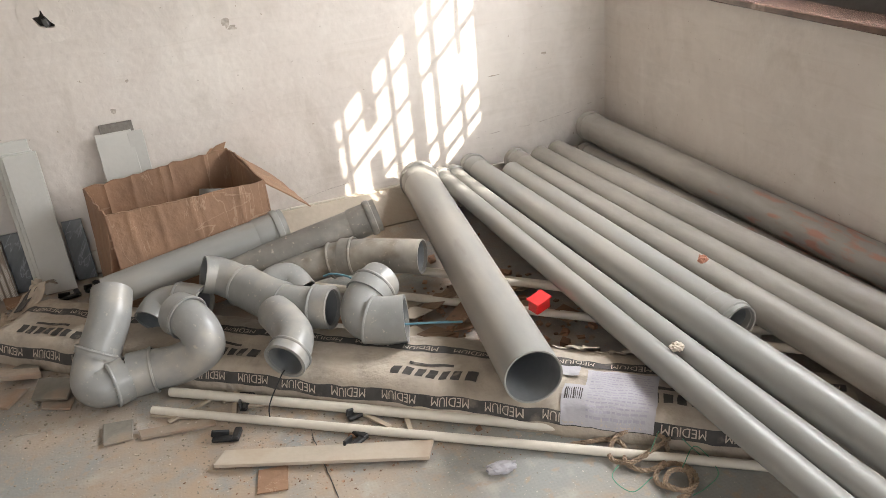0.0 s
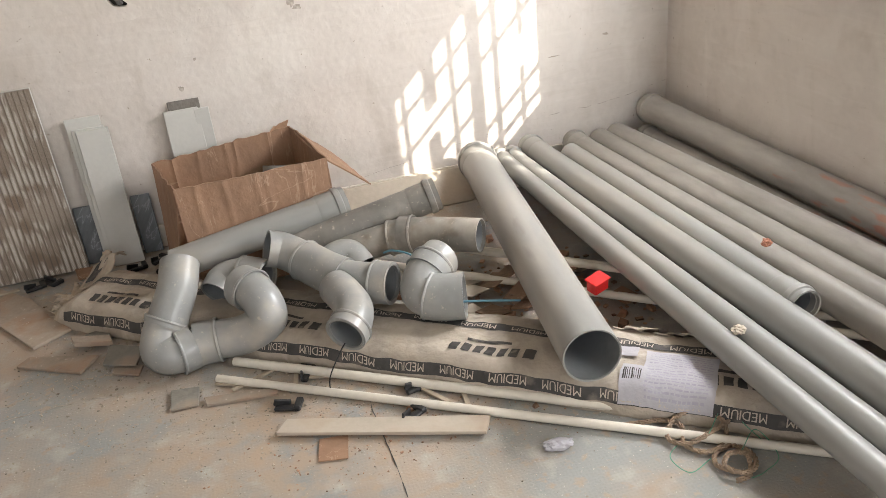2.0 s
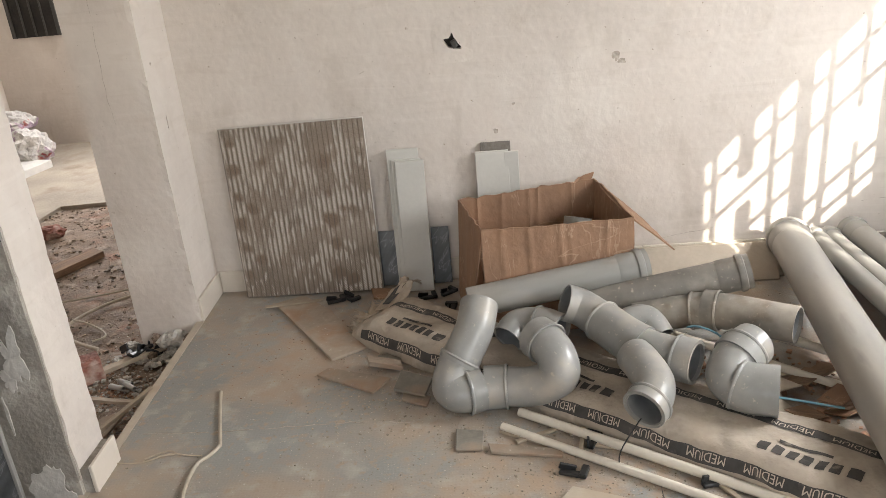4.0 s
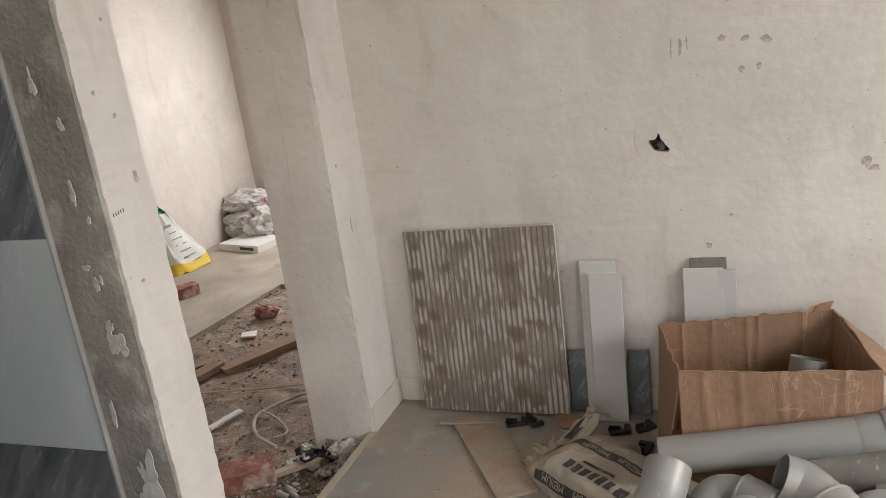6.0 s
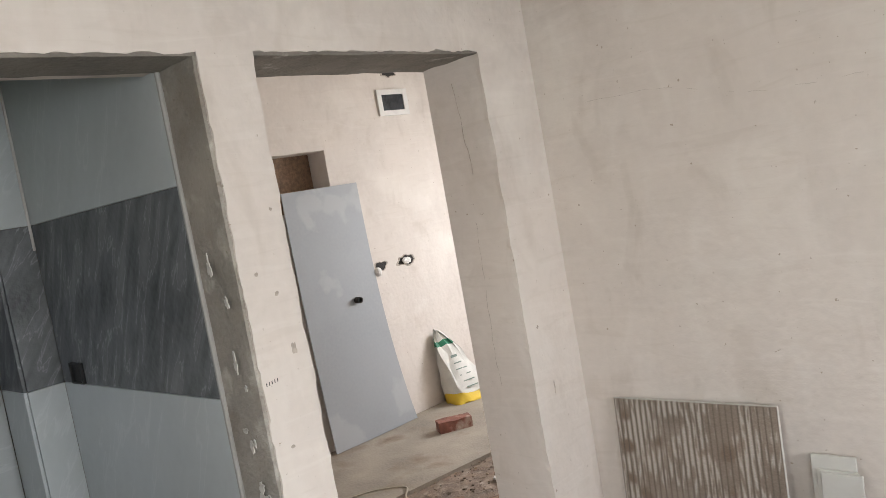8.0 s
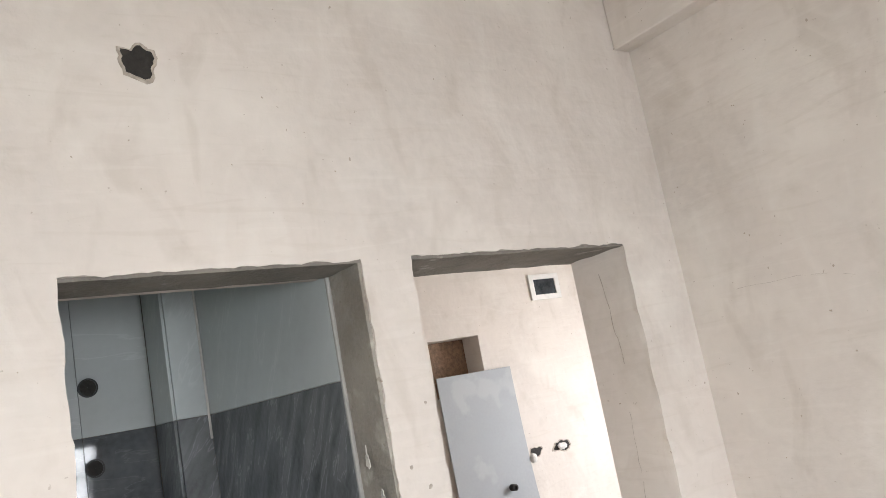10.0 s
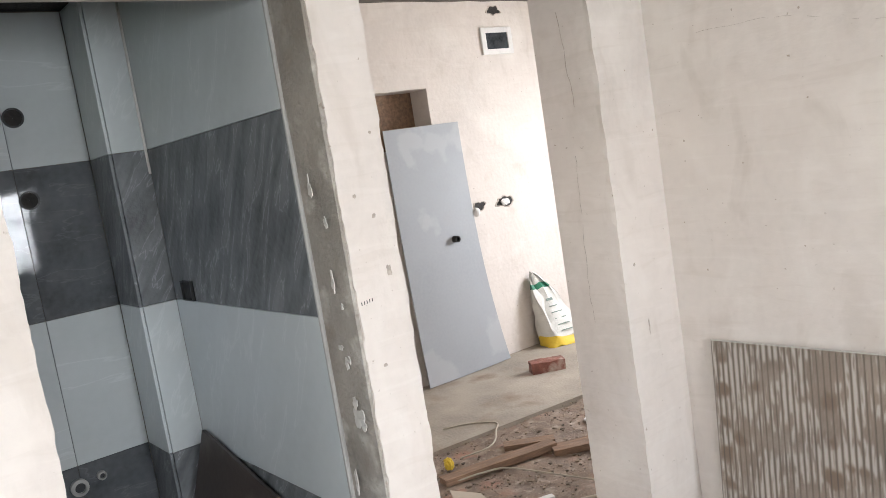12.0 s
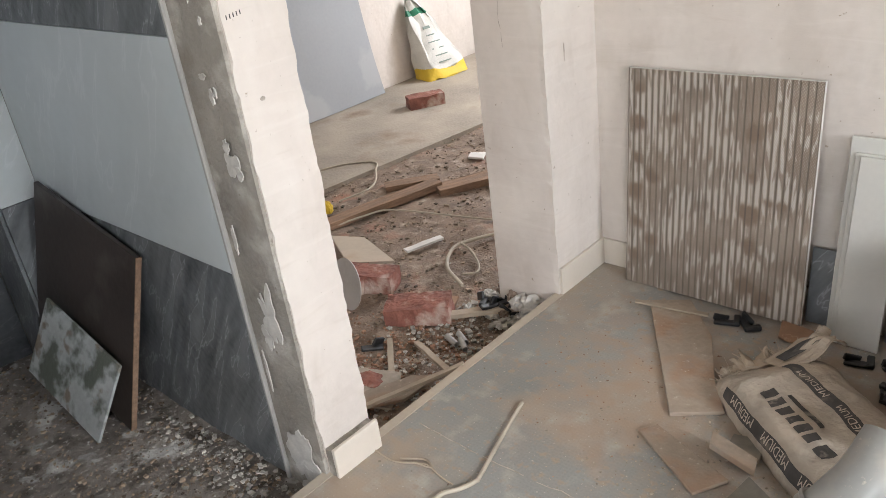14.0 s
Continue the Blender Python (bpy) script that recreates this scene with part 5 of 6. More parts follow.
floor_ob = bpy.data.objects["floor"]
seam([(-2.087, 2.817, 0), (-1.8, 2.81, 0), (-1.562, 2.822, 0), (-1.367, 2.827, 0), (-1.21, 2.812, 0)], 0.0022, SCUFF, floor_ob)
seam([(-0.505, 2.496, 0), (-0.503, 2.325, 0), (-0.495, 2.164, 0), (-0.488, 1.924, 0)], 0.0022, IRON, floor_ob)
seam([(-1.209, 2.664, 0), (-1.087, 2.673, 0), (-1.012, 2.775, 0)], 0.0015, SCUFF, floor_ob)
seam([(-2.29, 3.593, 1.45), (-2.30, 3.593, 1.25), (-2.31, 3.593, 0.95), (-2.305, 3.593, 0.85)], 0.0009, SCUFF, wall_west)
seam([(-2.29, 3.593, 1.95), (-2.275, 3.593, 1.75), (-2.265, 3.593, 1.62)], 0.0018, SCUFF, wall_west)
seam([(-1.95, YN, 1.80), (-1.64, YN, 1.783), (-1.40, YN, 1.72), (-1.23, YN, 1.704), (-0.9, YN, 1.70)], 0.0006, SCUFF, wall_north)
seam([(-0.29, YN, 0.115), (0.19, YN, 0.19), (0.64, YN, 0.245), (0.95, YN, 0.26), (1.24, YN, 0.31)], 0.0014, SCUFF, wall_north)

for k, (x, z, w, h, rag) in enumerate([(-2.232, 0.015, 0.13, 0.20, 0.42), (-2.205, -0.055, 0.10, 0.10, 0.6), (-2.232, 0.47, 0.075, 0.19, 0.42), (-2.258, 0.40, 0.03, 0.06, 0.5), (-2.215, 0.86, 0.045, 0.06, 0.35), (-2.222, 0.91, 0.030, 0.035, 0.4), (-2.195, 0.845, 0.022, 0.03, 0.4),
                                       (-2.225, 1.02, 0.014, 0.03, 0.5), (-2.24, 1.06, 0.02, 0.012, 0.5), (-2.205, 1.03, 0.008, 0.02, 0.5), (-2.22, 1.24, 0.014, 0.04, 0.5), (-2.28, 0.66, 0.010, 0.07, 0.5), (-2.19, 1.18, 0.008, 0.02, 0.5), (-2.285, 0.30, 0.008, 0.12, 0.4), (-2.20, 1.40, 0.012, 0.03, 0.5), (-2.25, 1.50, 0.016, 0.05, 0.5)]):
    ob = part("plaster_splash", plate(jagged(64, w, h, k + 60.5, rag), 0.003), SPLASH, part_wall)
    ob.matrix_world = pose(x, 2.523 - 0.0008 * k, z, 90, 0, 0)
# a row of pencil ticks on the post, and the broken edge of its plaster
for k in range(5):
    ob = part("pencil_tick", box((0.0022, 0.0008, 0.009), None, 0), IRON, wall_west)
    ob.matrix_world = pose(XW + 0.0004, 2.548 + 0.0085 * k, 1.174 + 0.001 * k, 0, 0, 90)

# ---- the second room ----
sheet = thing("grey_sheet", (-5.05, 5.045, -0.11), "tall grey sheet leaning on the far wall", "sheet")
verts, faces = [], []
for j in range(25):
    v = j / 24
    right = 0.335 + 0.10 * (1 - v) ** 3 - 0.012 * v
    for i in range(9):
        u = i / 8
        verts.append((0.025 + 0.07 * (1 - v) ** 2 + 0.01 * math.sin(3 * u) * (1 - v), -0.36 + (right + 0.36) * u, 1.855 * v))
for j in range(24):
    for i in range(8):
        a = j * 9 + i
        faces.append((a, a + 1, a + 10, a + 9))
ob = mesh_object("sheet", verts, faces, STEELPAINT)
ob.parent = sheet
ob.modifiers.new("thickness", "SOLIDIFY").thickness = 0.006
knob = thing("pipe_stub", pose(-5.045, 5.149, 0.891, 0, 90, 0), "dark round pipe stub sticking out of the wall", "pipe stub")
part("stub", lathe([(0.024, 0), (0.024, 0.085), (0.017, 0.085), (0.017, 0)], 20), NEARBLACK, knob, smooth=True)
part("plug", lathe([(0.001, 0.06), (0.017, 0.06), (0.017, 0.05), (0.001, 0.05)], 20), BLACK, knob)
ON_FAR = lambda y, z: ON_WEST(y, z, -5.05)
broken_hole(ON_FAR(5.475, 1.088), 0.10, 0.075, 11, "flat dark plate for the shade in a broken hole", far_wall)
broken_hole(ON_FAR(5.752, 1.085), 0.16, 0.075, 14, "flat dark plate for the shade in a broken hole", far_wall)
broken_hole(ON_FAR(5.918, 2.56), 0.12, 0.06, 17, "flat dark plate for the shade in a broken hole", far_wall)
crumpled("wall_plug", pose(-5.04, 5.41, 1.05, 0, 90, 0), (0.07, 0.06, 0.06), WHITE, "white round plug in the wall", "plug", 0.1)
crumpled("plaster_rag", pose(-5.045, 5.735, 1.08, 0, 90, 0), (0.05, 0.09, 0.03), WHITE, "white crumpled bag stuffed into a hole", "bag", 0.4, seed=3)
vent = thing("fan_box", pose(-5.05, 5.90, 2.222, 0, 0, 0), "white square frame with dark glass in the wall", "vent")
fr = bmesh.new()
for y0, y1, z0, z1 in ((-0.16, 0.16, 0, 0.04), (-0.16, 0.16, 0.165, 0.205), (-0.16, -0.115, 0.04, 0.165), (0.115, 0.16, 0.04, 0.165)):
    box((0.02, y1 - y0, z1 - z0), Matrix.Translation((0.008, (y0 + y1) / 2, z0)), 0, bm=fr)
part("frame", fr, WHITE, vent)
part("pane", box((0.006, 0.23, 0.125), Matrix.Translation((0.006, 0, 0.04)), 0), material("dark pane", (0.07, 0.08, 0.09), 0.15, vary=0.4, scale=12), vent)


def sack(m, label, w, d, h, lean):
    """A slumped half-empty sack, its mouth gathered to a tip."""
    f = thing("sack", m, label, "sack")
    def ringed(z0, z1, n):
        b = bmesh.new()
        rings = []
        for j in range(n + 1):
            z = z0 + (z1 - z0) * j / n
            k = z / h
            s = (1 - k) ** 0.72 * 0.95 + 0.05
            ring = []
            for i in range(26):
                a = 2 * math.pi * i / 26
                p = Vector((math.copysign(abs(math.cos(a)) ** 0.6, math.cos(a)) * d / 2 * s, math.copysign(abs(math.sin(a)) ** 0.6, math.sin(a)) * w / 2 * s, z))
                p += noise.noise_vector(Vector((math.cos(a) * 2, math.sin(a) * 2, z * 6))) * 0.036
                p += Vector((lean[0] * k, lean[1] * k, 0))
                ring.append(b.verts.new(p))
            rings.append(ring)
        for p, q in zip(rings, rings[1:]):
            for i in range(26):
                b.faces.new((p[i], p[(i + 1) % 26], q[(i + 1) % 26], q[i]))
        for e in (0, -1):
            b.faces.new(rings[e])
        return b
    part("bottom_band", ringed(0.0, h * 0.14, 3), YELLOW, f, "yellow printed bottom", True)
    part("body", ringed(h * 0.14, h * 0.80, 12), STRAWSACK, f, smooth=True)
    part("neck_band", ringed(h * 0.80, h * 0.88, 2), SACKGREEN, f, "green printed band", True)
    part("mouth", ringed(h * 0.88, h, 3), STRAWSACK, f, "gathered mouth", True)
    printed = material("sack print", (0.20, 0.26, 0.22), 0.7)
    for k in range(6):
        z = h * (0.2 + 0.085 * k)
        s = ((1 - z / h) ** 0.85 * 0.95 + 0.05)
        ww = w * s * random.uniform(0.2, 0.5)
        bar_of = box((0.004, ww, 0.008 + 0.012 * (k == 5)), pose(d / 2 * s + 0.008 + lean[0] * z / h, lean[1] * z / h, z, 0, -18, 0), 0)
        part("print_bar", bar_of, printed, f, "row of dark print")
    return f


sack(pose(-4.885, 6.03, -0.117, 0, 0, -8), "white cement sack with yellow bottom and green neck band", 0.42, 0.24, 0.58, (-0.09, -0.17))
crumpled("sack", pose(-4.85, 6.93, -0.117, 0, 0, 10), (0.5, 0.36, 0.26), VIOLETSACK, "dull white and violet printed sack on the slab", "sack", 0.25, 2.2, 4, 4)
crumpled("sack", pose(-4.87, 6.98, 0.08, 0, 0, 30), (0.46, 0.32, 0.22), VIOLETSACK, "dull white and violet printed sack on another", "sack", 0.25, 2.2, 4, 9)
crumpled("sack", pose(-4.62, 6.80, -0.117, 0, 0, 50), (0.36, 0.30, 0.30), VIOLETSACK, "white and violet printed bag slumped before the sacks", "bag", 0.25, 2.5, 4, 6)
crate = thing("white_carton", pose(-4.63, 6.56, -0.117, 0, 0, -14), "flat white cardboard carton on the slab", "carton")
part("body", box((0.46, 0.30, 0.06), None, 0.003), WHITE, crate)
part("print_bar", box((0.16, 0.003, 0.022), Matrix.Translation((0.1, -0.151, 0.02)), 0), INK, crate, "dark printed bar")
crumpled("red_scrap", pose(-4.78, 6.62, -0.117), (0.08, 0.06, 0.06), RED, "small red scrap by the carton", "scrap", 0.3)


def brick(x, y, z, turn, tip=(0, 0), size=(0.245, 0.115, 0.08), seed=0.0):
    ob = part("brick", box(size, None, 0, 0.006, 7, seed=seed), BRICK)
    ob.matrix_world = pose(x, y, z, tip[0], tip[1], turn)
    return tagged(ob, "rough red brick with mortar lying on the rubble", "brick", "loose bricks")


brick(-2.64, 3.385, -0.140, 34, (2, -3))
brick(-3.00, 3.45, -0.140, 25, (-3, 2), seed=5)
brick(-3.03, 3.41, -0.14, 60, (0, 0), (0.16, 0.115, 0.075), seed=8)
brick(-4.45, 5.37, -0.118, 60, seed=11)
crumpled("brick_chip", pose(-2.50, 2.98, -0.14), (0.14, 0.10, 0.05), BRICK, "broken red brick on the rubble", "brick", 0.3, seed=21)
crumpled("brick_chip", pose(-3.58, 5.08, -0.14), (0.16, 0.12, 0.09), BRICK, "broken red brick on the rubble", "brick", 0.3, seed=22)


def stick(a, c, w, h, mat, name, label, cat, group=""):
    a, c = Vector(a), Vector(c)
    L, ang = (c - a).length, math.degrees(math.atan2(c.y - a.y, c.x - a.x))
    ob = part(name, box((L, w, h), None, 0, 0.003, 5, seed=a.x * 9), mat)
    ob.matrix_world = pose((a.x + c.x) / 2, (a.y + c.y) / 2, (a.z + c.z) / 2, 0, -math.degrees(math.asin((c.z - a.z) / L)), ang)
    return tagged(ob, label, cat, group)


stick((-3.60, 3.72, -0.135), (-3.43, 4.36, -0.125), 0.085, 0.035, WOOD, "plank", "weathered brown plank on the rubble", "plank", "planks")
stick((-3.39, 4.31, -0.14), (-3.14, 4.74, -0.13), 0.11, 0.035, WOOD, "plank", "short weathered brown plank on the rubble", "plank", "planks")
stick((-3.68, 4.22, -0.14), (-3.50, 4.44, -0.14), 0.08, 0.03, WOOD, "plank", "short brown board end on the rubble", "plank", "planks")
stick((-3.06, 3.735, -0.125), (-3.005, 3.915, -0.125), 0.035, 0.010, WHITE, "strip", "white plastic strip on the rubble", "strip")
stick((-2.53, 3.435, -0.125), (-2.27, 3.64, -0.11), 0.035, 0.018, WOOD_PALE, "stick", "pale wooden stick on the rubble", "stick", "pale sticks")
stick((-2.52, 3.236, -0.125), (-2.23, 3.105, -0.07), 0.020, 0.012, WOOD_PALE, "stick", "pale wooden stick resting on the rubble", "stick", "pale sticks")
stick((-2.40, 2.852, -0.112), (-2.165, 3.10, -0.004), 0.018, 0.012, WOOD_PALE, "stick", "pale wooden stick resting on the floor's edge", "stick", "pale sticks")
stick((-2.62, 3.20, -0.13), (-2.35, 2.95, -0.12), 0.02, 0.012, WOOD_PALE, "stick", "pale wooden stick on the rubble", "stick", "pale sticks")
slab([(-3.47, 3.66), (-3.30, 3.72), (-3.02, 3.63), (-3.20, 3.52)], 0.012, BOARD, "tile_offcut", "ribbed grey tile offcut on the rubble", "tile offcut", -0.125, (3, 0))
slab([(-2.60, 2.98), (-2.42, 3.06), (-2.33, 2.92), (-2.50, 2.84)], 0.01, SLAB, "tile_offcut", "broken dusty tile on the rubble", "tile offcut", -0.13, (6, 4))
slab([(-2.72, 3.52), (-2.60, 3.56), (-2.55, 3.45), (-2.68, 3.44)], 0.008, CARD, "cardboard_scrap", "brown scrap on the rubble", "cardboard", -0.13)
slab([(-3.58, 4.80), (-3.50, 4.84), (-3.46, 4.76), (-3.55, 4.74)], 0.012, WHITE, "tile_offcut", "white tile chip on the rubble", "tile offcut", -0.13)
disc = thing("metal_disc", pose(-2.93, 3.30, -0.135, 78, 0, -12), "grey round metal disc leaning on the bricks", "disc")
part("disc", lathe([(0.001, 0.0), (0.10, 0.0), (0.104, 0.006), (0.001, 0.008)], 28), TRIM, disc)
disc.location.z = -0.03
for pts in ([(-3.559, 3.742, -0.12), (-3.5, 3.9, -0.115), (-3.443, 4.019, -0.12), (-3.2, 4.08, -0.115), (-2.952, 4.152, -0.12), (-2.7, 4.25, -0.12)],
            [(-2.70, 4.16, -0.12), (-2.80, 4.05, -0.115), (-2.873, 3.889, -0.11), (-2.86, 3.80, -0.115), (-2.78, 3.70, -0.115), (-2.641, 3.628, -0.12)],
            [(-2.873, 3.889, -0.105), (-2.80, 3.87, -0.115), (-2.70, 3.80, -0.12), (-2.66, 3.74, -0.12), (-2.70, 3.70, -0.12)],
            [(-3.757, 3.97, -0.115), (-3.70, 4.10, -0.10), (-3.739, 4.207, -0.10), (-3.86, 4.33, -0.10), (-3.986, 4.437, -0.11), (-4.131, 4.334, -0.11), (-4.2, 4.2, -0.11)]):
    rod(pts, 0.008 if pts[0][0] == -2.70 else 0.005, CABLE, "cable", "dirty ivory cable lying on the rubble", "cable", "loose cables", 8, 8)
for x, y, turn in [(-2.44, 3.57, 20), (-2.40, 3.555, -30), (-2.42, 3.53, 70), (-2.37, 3.56, 10), (-2.46, 3.54, 120), (-2.39, 3.585, 95), (-2.24, 3.56, 30), (-2.63, 3.12, 60)]:
    c = thing("clip", pose(x, y, -0.122 + 0.02 * (abs(turn) > 60), 10, 12, turn), "small black plastic clip lying on the rubble", "clip", "black clips")
    part("body", box((0.08, 0.024, 0.014), None, 0.003), BLACK, c)
    part("tongue", box((0.05, 0.01, 0.03), pose(0.02, 0.014, 0.006, 0, 25, 30), 0.002), BLACK, c)
for k, (x, y, z, w) in enumerate([(-2.20, 3.565, -0.09, 0.07), (-2.25, 3.572, -0.085, 0.09), (-2.305, 3.568, -0.09, 0.08), (-2.345, 3.578, -0.08, 0.06), (-2.28, 3.545, -0.118, 0.05), (-2.475, 3.60, -0.12, 0.06), (-2.36, 3.535, -0.125, 0.04), (-2.50, 3.50, -0.128, 0.045), (-2.33, 3.47, -0.13, 0.03), (-2.27, 3.43, -0.13, 0.028)]):
    crumpled("plaster_lump", pose(x, y, z, 0, 0, 40 * k), (w, w * 0.7, w * 0.75), SPLASH if k % 3 else SOIL, "broken lump of plaster at the foot of the wall", "rubble lump", 0.5, 2.4, 3, 40 + k)
for k, (x, y, turn) in enumerate([(-2.43, 3.36, 62), (-2.40, 3.335, 55), (-2.455, 3.325, 70)]):
    ob = part("plastic_connector", lathe([(0.011, 0.0), (0.011, 0.07), (0.0085, 0.07), (0.0085, 0.0)], 12), TRIM, smooth=True)
    ob.matrix_world = pose(x, y, -0.122, 90, 0, turn)
    tagged(ob, "short grey plastic connector on the rubble", "connector", "grey connectors")
slab([(-2.43, 2.84), (-2.30, 2.95), (-2.27, 3.09), (-2.36, 3.06), (-2.46, 2.93)], 0.010, BOARD_DUSTY, "tile_offcut", "ribbed dusty tile shard by the floor's edge", "tile offcut", -0.125, (5, -6))
rod([(-2.121, 2.665, 0.004), (-2.034, 2.662, 0.005), (-1.958, 2.701, 0.004), (-1.90, 2.69, 0.004), (-1.85, 2.685, 0.004)], 0.0022, WOOD_PALE, "fibre", "dry brown fibre lying on the floor", "fibre", "", 6, 6)
rod([(-2.03, 2.68, 0.004), (-1.97, 2.712, 0.006), (-1.94, 2.70, 0.004), (-1.985, 2.69, 0.005)], 0.003, WOOD_PALE, "fibre", "curled dry leaf fibre on the floor", "fibre", "", 6, 6)
crumpled("plastic_scrap", pose(-3.72, 3.86, -0.13), (0.06, 0.05, 0.07), YELLOW, "small yellow plastic scrap on the rubble", "scrap", 0.3)


def chips(name, n, where, size, mat, label, cat, squash=0.6):
    """Loose grit: many small broken bits as one object."""
    base = np.array([(-1, -1, -1), (1, -1, -1), (1, 1, -1), (-1, 1, -1), (-1, -1, 1), (1, -1, 1), (1, 1, 1), (-1, 1, 1)]) * 0.5
    quads = ((0, 3, 2, 1), (4, 5, 6, 7), (0, 1, 5, 4), (1, 2, 6, 5), (2, 3, 7, 6), (3, 0, 4, 7))
    verts, faces = [], []
    for k in range(n):
        x, y, z = where()
        s = size * (0.35 + 1.3 * random.random() ** 3)
        a = random.uniform(0, 6.3)
        pts = (base + np.random.uniform(-0.22, 0.22, (8, 3))) * (s * random.uniform(0.7, 1.6), s, s * squash)
        c, q = math.cos(a), math.sin(a)
        for p in pts:
            verts.append((x + c * p[0] - q * p[1], y + q * p[0] + c * p[1], z + p[2] + s * squash * 0.35))
        faces += [tuple(8 * k + i for i in f) for f in quads]
    return tagged(mesh_object(name, verts, faces, mat), label, cat, kind="stuff")


def rnd_in(x0, x1, y0, y1, z):
    return lambda: (random.uniform(x0, x1), random.uniform(y0, y1), z)


def near(cx, cy, sx, sy, z):
    return lambda: (random.gauss(cx, sx), random.gauss(cy, sy), z)


def island(name, colour, spread):
    m = material(name, colour, 0.95, vary=0.2, scale=30, bump=0.4)
    n, l = m.node_tree.nodes, m.node_tree.links
    g = n.new("ShaderNodeNewGeometry")
    hsv = n.new("ShaderNodeHueSaturation")
    mr = n.new("ShaderNodeMapRange")
    mr.inputs["To Min"].default_value, mr.inputs["To Max"].default_value = 1 - spread, 1 + spread
    l.new(g.outputs["Random Per Island"], mr.inputs["Value"])
    l.new(mr.outputs[0], hsv.inputs["Value"])
    b = n["Principled BSDF"]
    l.new(b.inputs["Base Color"].links[0].from_socket, hsv.inputs["Color"])
    l.new(hsv.outputs[0], b.inputs["Base Color"])
    return m


GRIT = island("brown rubble bits", (0.29, 0.22, 0.16), 0.6)
DUST = island("pale dust bits", (0.42, 0.355, 0.28), 0.35)
REDGRIT = island("brick dust bits", (0.35, 0.20, 0.13), 0.4)
WHITEGRIT = island("plaster bits", (0.52, 0.49, 0.44), 0.3)
chips("rubble", 5200, rnd_in(-4.0, -2.2, 2.72, 5.6, -0.138), 0.0085, GRIT, "small stones and broken plaster on the earth", "rubble")
chips("rubble", 900, near(-2.42, 3.32, 0.14, 0.26, -0.136), 0.0085, WHITEGRIT, "broken pale plaster on the earth", "rubble")
chips("rubble", 260, near(-2.32, 3.545, 0.09, 0.035, -0.128), 0.014, WHITEGRIT, "broken plaster at the foot of the wall", "rubble")
chips("brick_grit", 1500, near(-2.5, 3.05, 0.20, 0.20, -0.136), 0.008, REDGRIT, "red brick crumbs on the earth", "rubble")
chips("rubble", 5200, rnd_in(-3.7, -2.2, 1.2, 2.5, -0.095), 0.0062, GRIT, "small stones on the bathroom floor", "rubble")
chips("rubble", 420, near(-2.55, 2.43, 0.28, 0.05, -0.092), 0.0075, WHITEGRIT, "pale pebbles and broken plaster along the bathroom wall", "rubble")
chips("rubble", 500, near(-2.45, 2.25, 0.22, 0.14, -0.093), 0.008, GRIT, "broken plaster along the bathroom wall", "rubble")
chips("grit", 3600, near(-0.645, 2.61, 0.38, 0.20, 0.0), 0.0024, DUST, "sawdust and grit round the pipes", "grit")
chips("grit", 900, near(-0.6, 2.545, 0.34, 0.13, 0.0), 0.0032, DUST, "coarse crumbs round the conduits", "grit")
chips("grit", 420, near(-1.196, 2.966, 0.16, 0.12, 0.0), 0.0040, DUST, "coarse crumbs round the tile pieces", "grit")
chips("grit", 500, near(-0.225, 2.271, 0.30, 0.10, 0.0), 0.0024, REDGRIT, "brown crumbs by the long offcut", "grit")
chips("grit", 1300, near(-1.273, 3.085, 0.25, 0.25, 0.0), 0.0030, DUST, "grit round the bundle's end", "grit")
chips("grit", 700, rnd_in(-2.1, 0.6, 1.8, 3.8, 0.0), 0.0026, DUST, "scattered grit on the floor", "grit")
chips("grit", 400, near(-1.72, 3.38, 0.15, 0.2, 0.0), 0.0025, REDGRIT, "reddish crumbs on the floor", "grit")
chips("grit", 350, near(-0.567, 2.331, 0.2, 0.08, 0.0), 0.0028, REDGRIT, "reddish crumbs by the tile offcut", "grit")
chips("grit", 260, near(0.158, 2.768, 0.25, 0.2, 0.0), 0.02, REDGRIT, "brown litter behind the bundle", "grit")
for k in range(18):
    x, y = random.uniform(-0.32, 0.40), random.uniform(2.60, 3.00)
    slab([(x - 0.06, y), (x + 0.02, y + 0.05), (x + 0.07, y - 0.01), (x - 0.01, y - 0.05)], 0.004, (CARD, BOARD, WOOD)[k % 3], "litter_scrap", "brown scrap of board among the conduits", "scrap", 0.004 + 0.012 * (k % 4), (random.uniform(-14, 14), random.uniform(-14, 14)), "brown scraps")

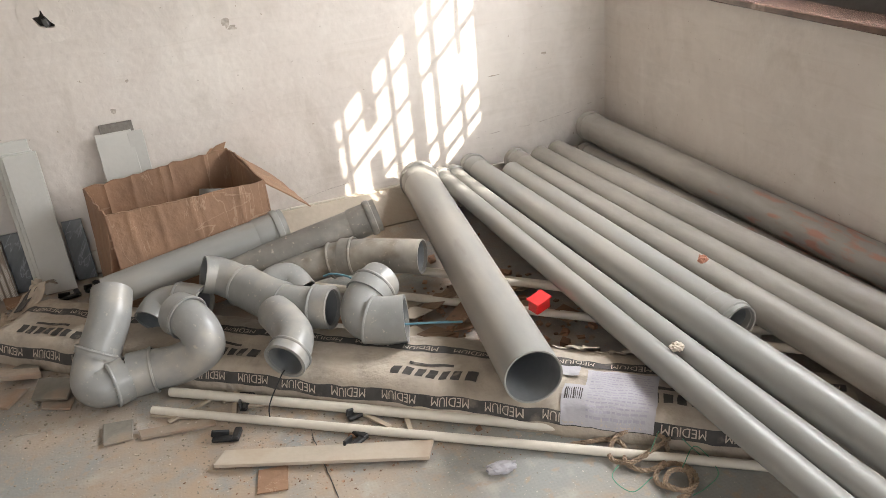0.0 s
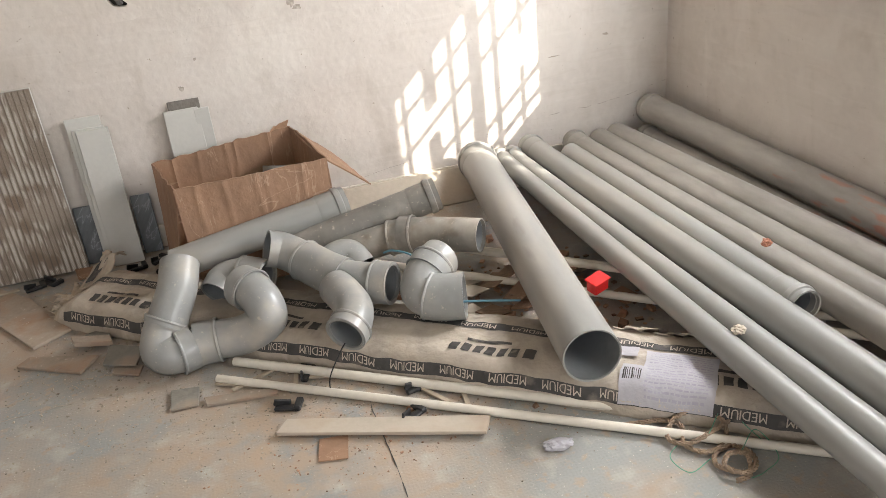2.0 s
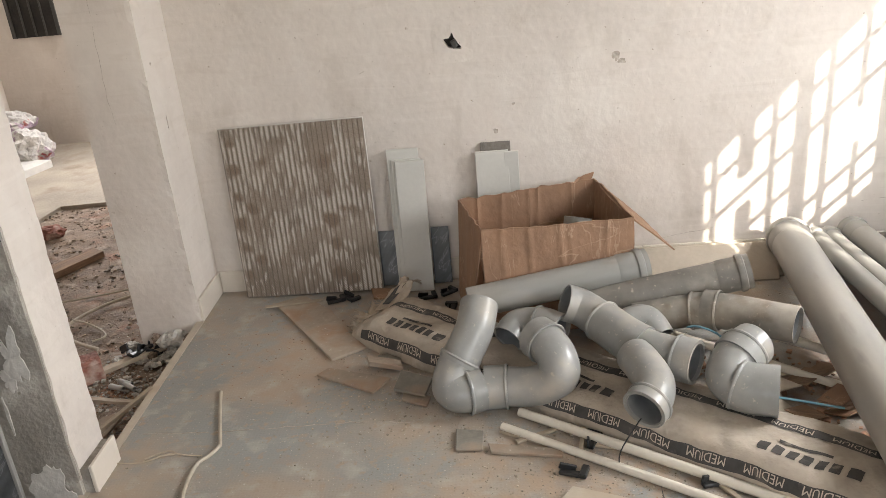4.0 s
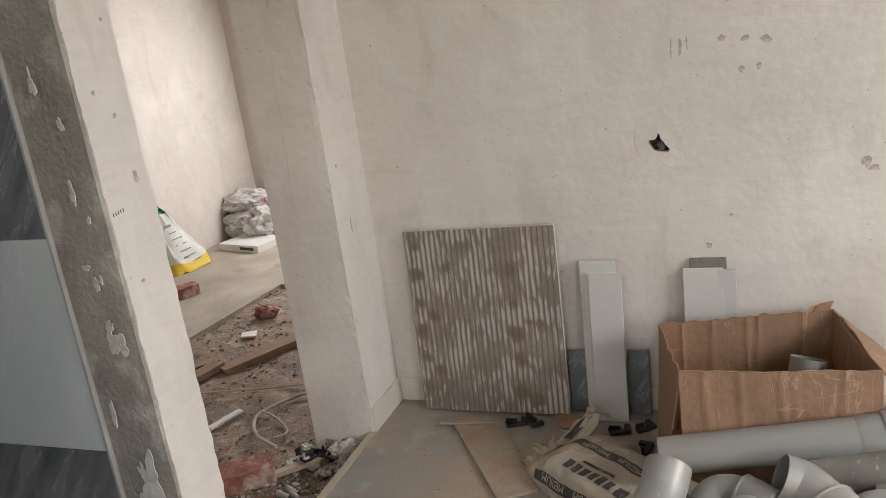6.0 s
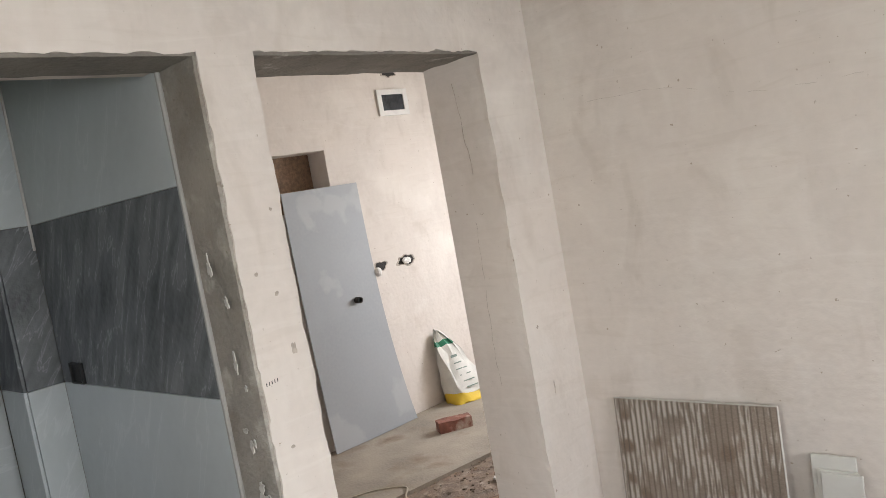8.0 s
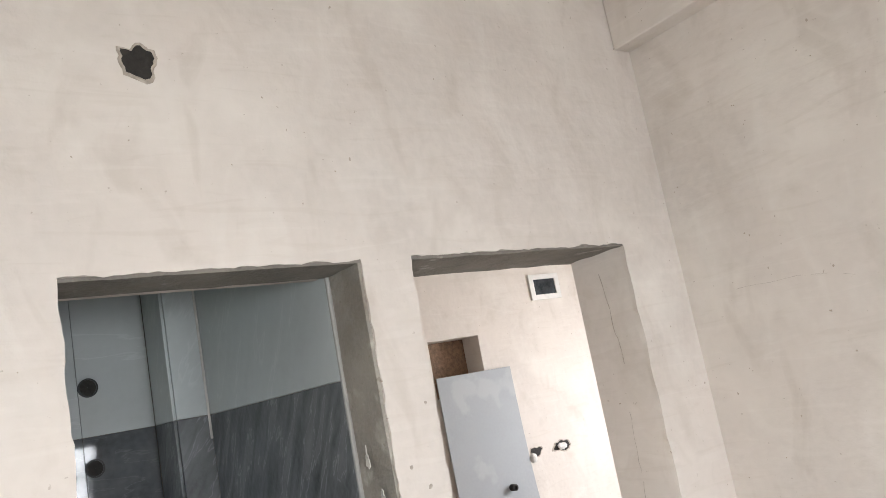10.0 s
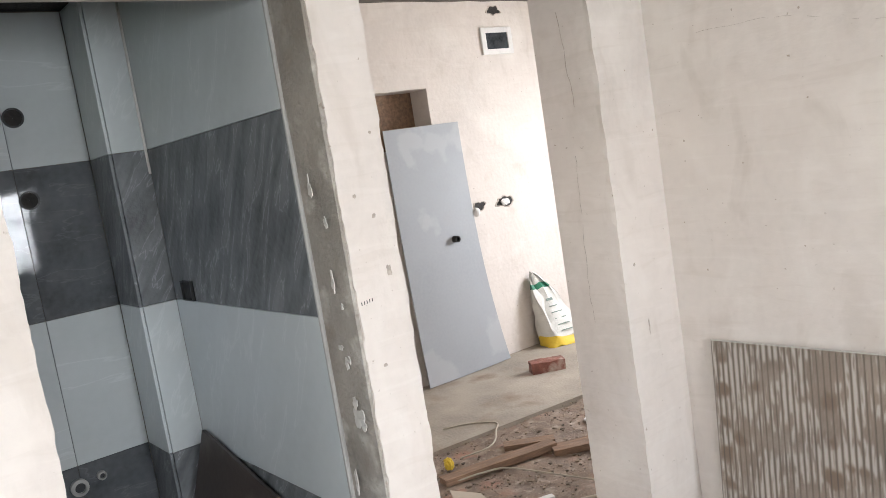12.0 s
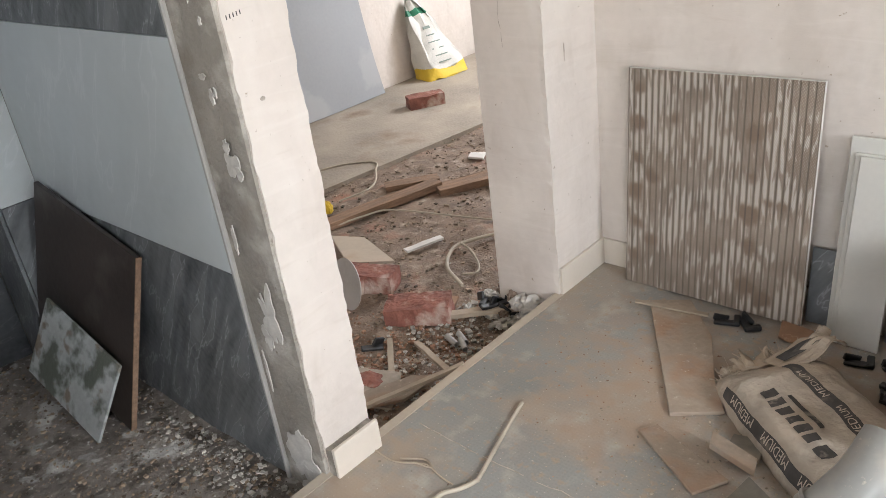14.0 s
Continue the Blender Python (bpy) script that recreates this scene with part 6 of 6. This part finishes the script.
# ---- the bathroom ----
for y, z, r in ((2.138, 1.915, 0.038), (2.134, 1.601, 0.036)):
    h = thing("pipe_hole", pose(-3.738, y, z, 0, 90, 0), "dark round pipe outlet in the tiles", "pipe outlet", "bathroom outlets")
    part("sleeve", lathe([(r, -0.02), (r, 0.012), (r - 0.006, 0.012), (r - 0.006, -0.02)], 24), BLACK, h, smooth=True)
    # Disc across the mouth, near-black to paint the shade inside the open pipe.
    part("plug", lathe([(0.001, 0.004), (r - 0.006, 0.004), (r - 0.006, 0.0), (0.001, 0.0)], 24), NEARBLACK, h)
for y, z, r in ((2.089, 0.465, 0.034), (2.177, 0.483, 0.018)):
    h = thing("pipe_outlet", pose(-3.738, y, z, 0, 90, 0), "grey round water outlet in the dark tiles", "pipe outlet", "bathroom outlets")
    part("flange", lathe([(r, -0.005), (r, 0.02), (r * 0.6, 0.025), (r * 0.6, -0.005)], 24), TRIM, h, smooth=True)
    part("plug", lathe([(0.001, 0.01), (r * 0.6, 0.01), (r * 0.6, 0.0), (0.001, 0.0)], 20), BLACK, h)
sq = thing("socket_box", pose(-3.325, 2.524, 1.138, 0, 0, 0), "black open switch box in the tiles", "switch box")
part("back", box((0.10, 0.004, 0.075), Matrix.Translation((0, -0.001, 0)), 0), BLACK, sq)
rimb = bmesh.new()
for w, h, x, z in ((0.10, 0.006, 0, 0), (0.10, 0.006, 0, 0.069), (0.006, 0.063, -0.047, 0.006), (0.006, 0.063, 0.047, 0.006)):
    box((w, 0.012, h), Matrix.Translation((x, -0.006, z)), 0, bm=rimb)
part("rim", rimb, BLACK, sq)
tagged(part("corner_bead", box((0.009, 0.009, 0.65), Matrix.Translation((-3.480, 2.519, 1.63)), 0.002), WHITE), "white sealing bead up the tiled corner", "bead", kind="structure")
wood_board = thing("brown_board", pose(-2.940, 2.365, -0.098, -12.5, 12.5, 0), "dark brown laminated board leaning on the bathroom tiles", "board")
part("sheet", box((0.60, 0.016, 0.62), Matrix.Translation((-0.30, 0.0, 0.0)), 0.001), DARKBOARD, wood_board)
part("edge_strip", box((0.004, 0.018, 0.62), Matrix.Translation((0.002, 0.0, 0.0)), 0), WOOD, wood_board, "raw layered edge")
small = part("smeared_tile", box((0.44, 0.010, 0.28), Matrix.Translation((-0.22, 0, 0)), 0.001), SMEARED)
small.matrix_world = pose(-2.97, 2.265, -0.095, -25, 15, 0)
tagged(small, "white tile smeared with cement leaning on a board", "tile")
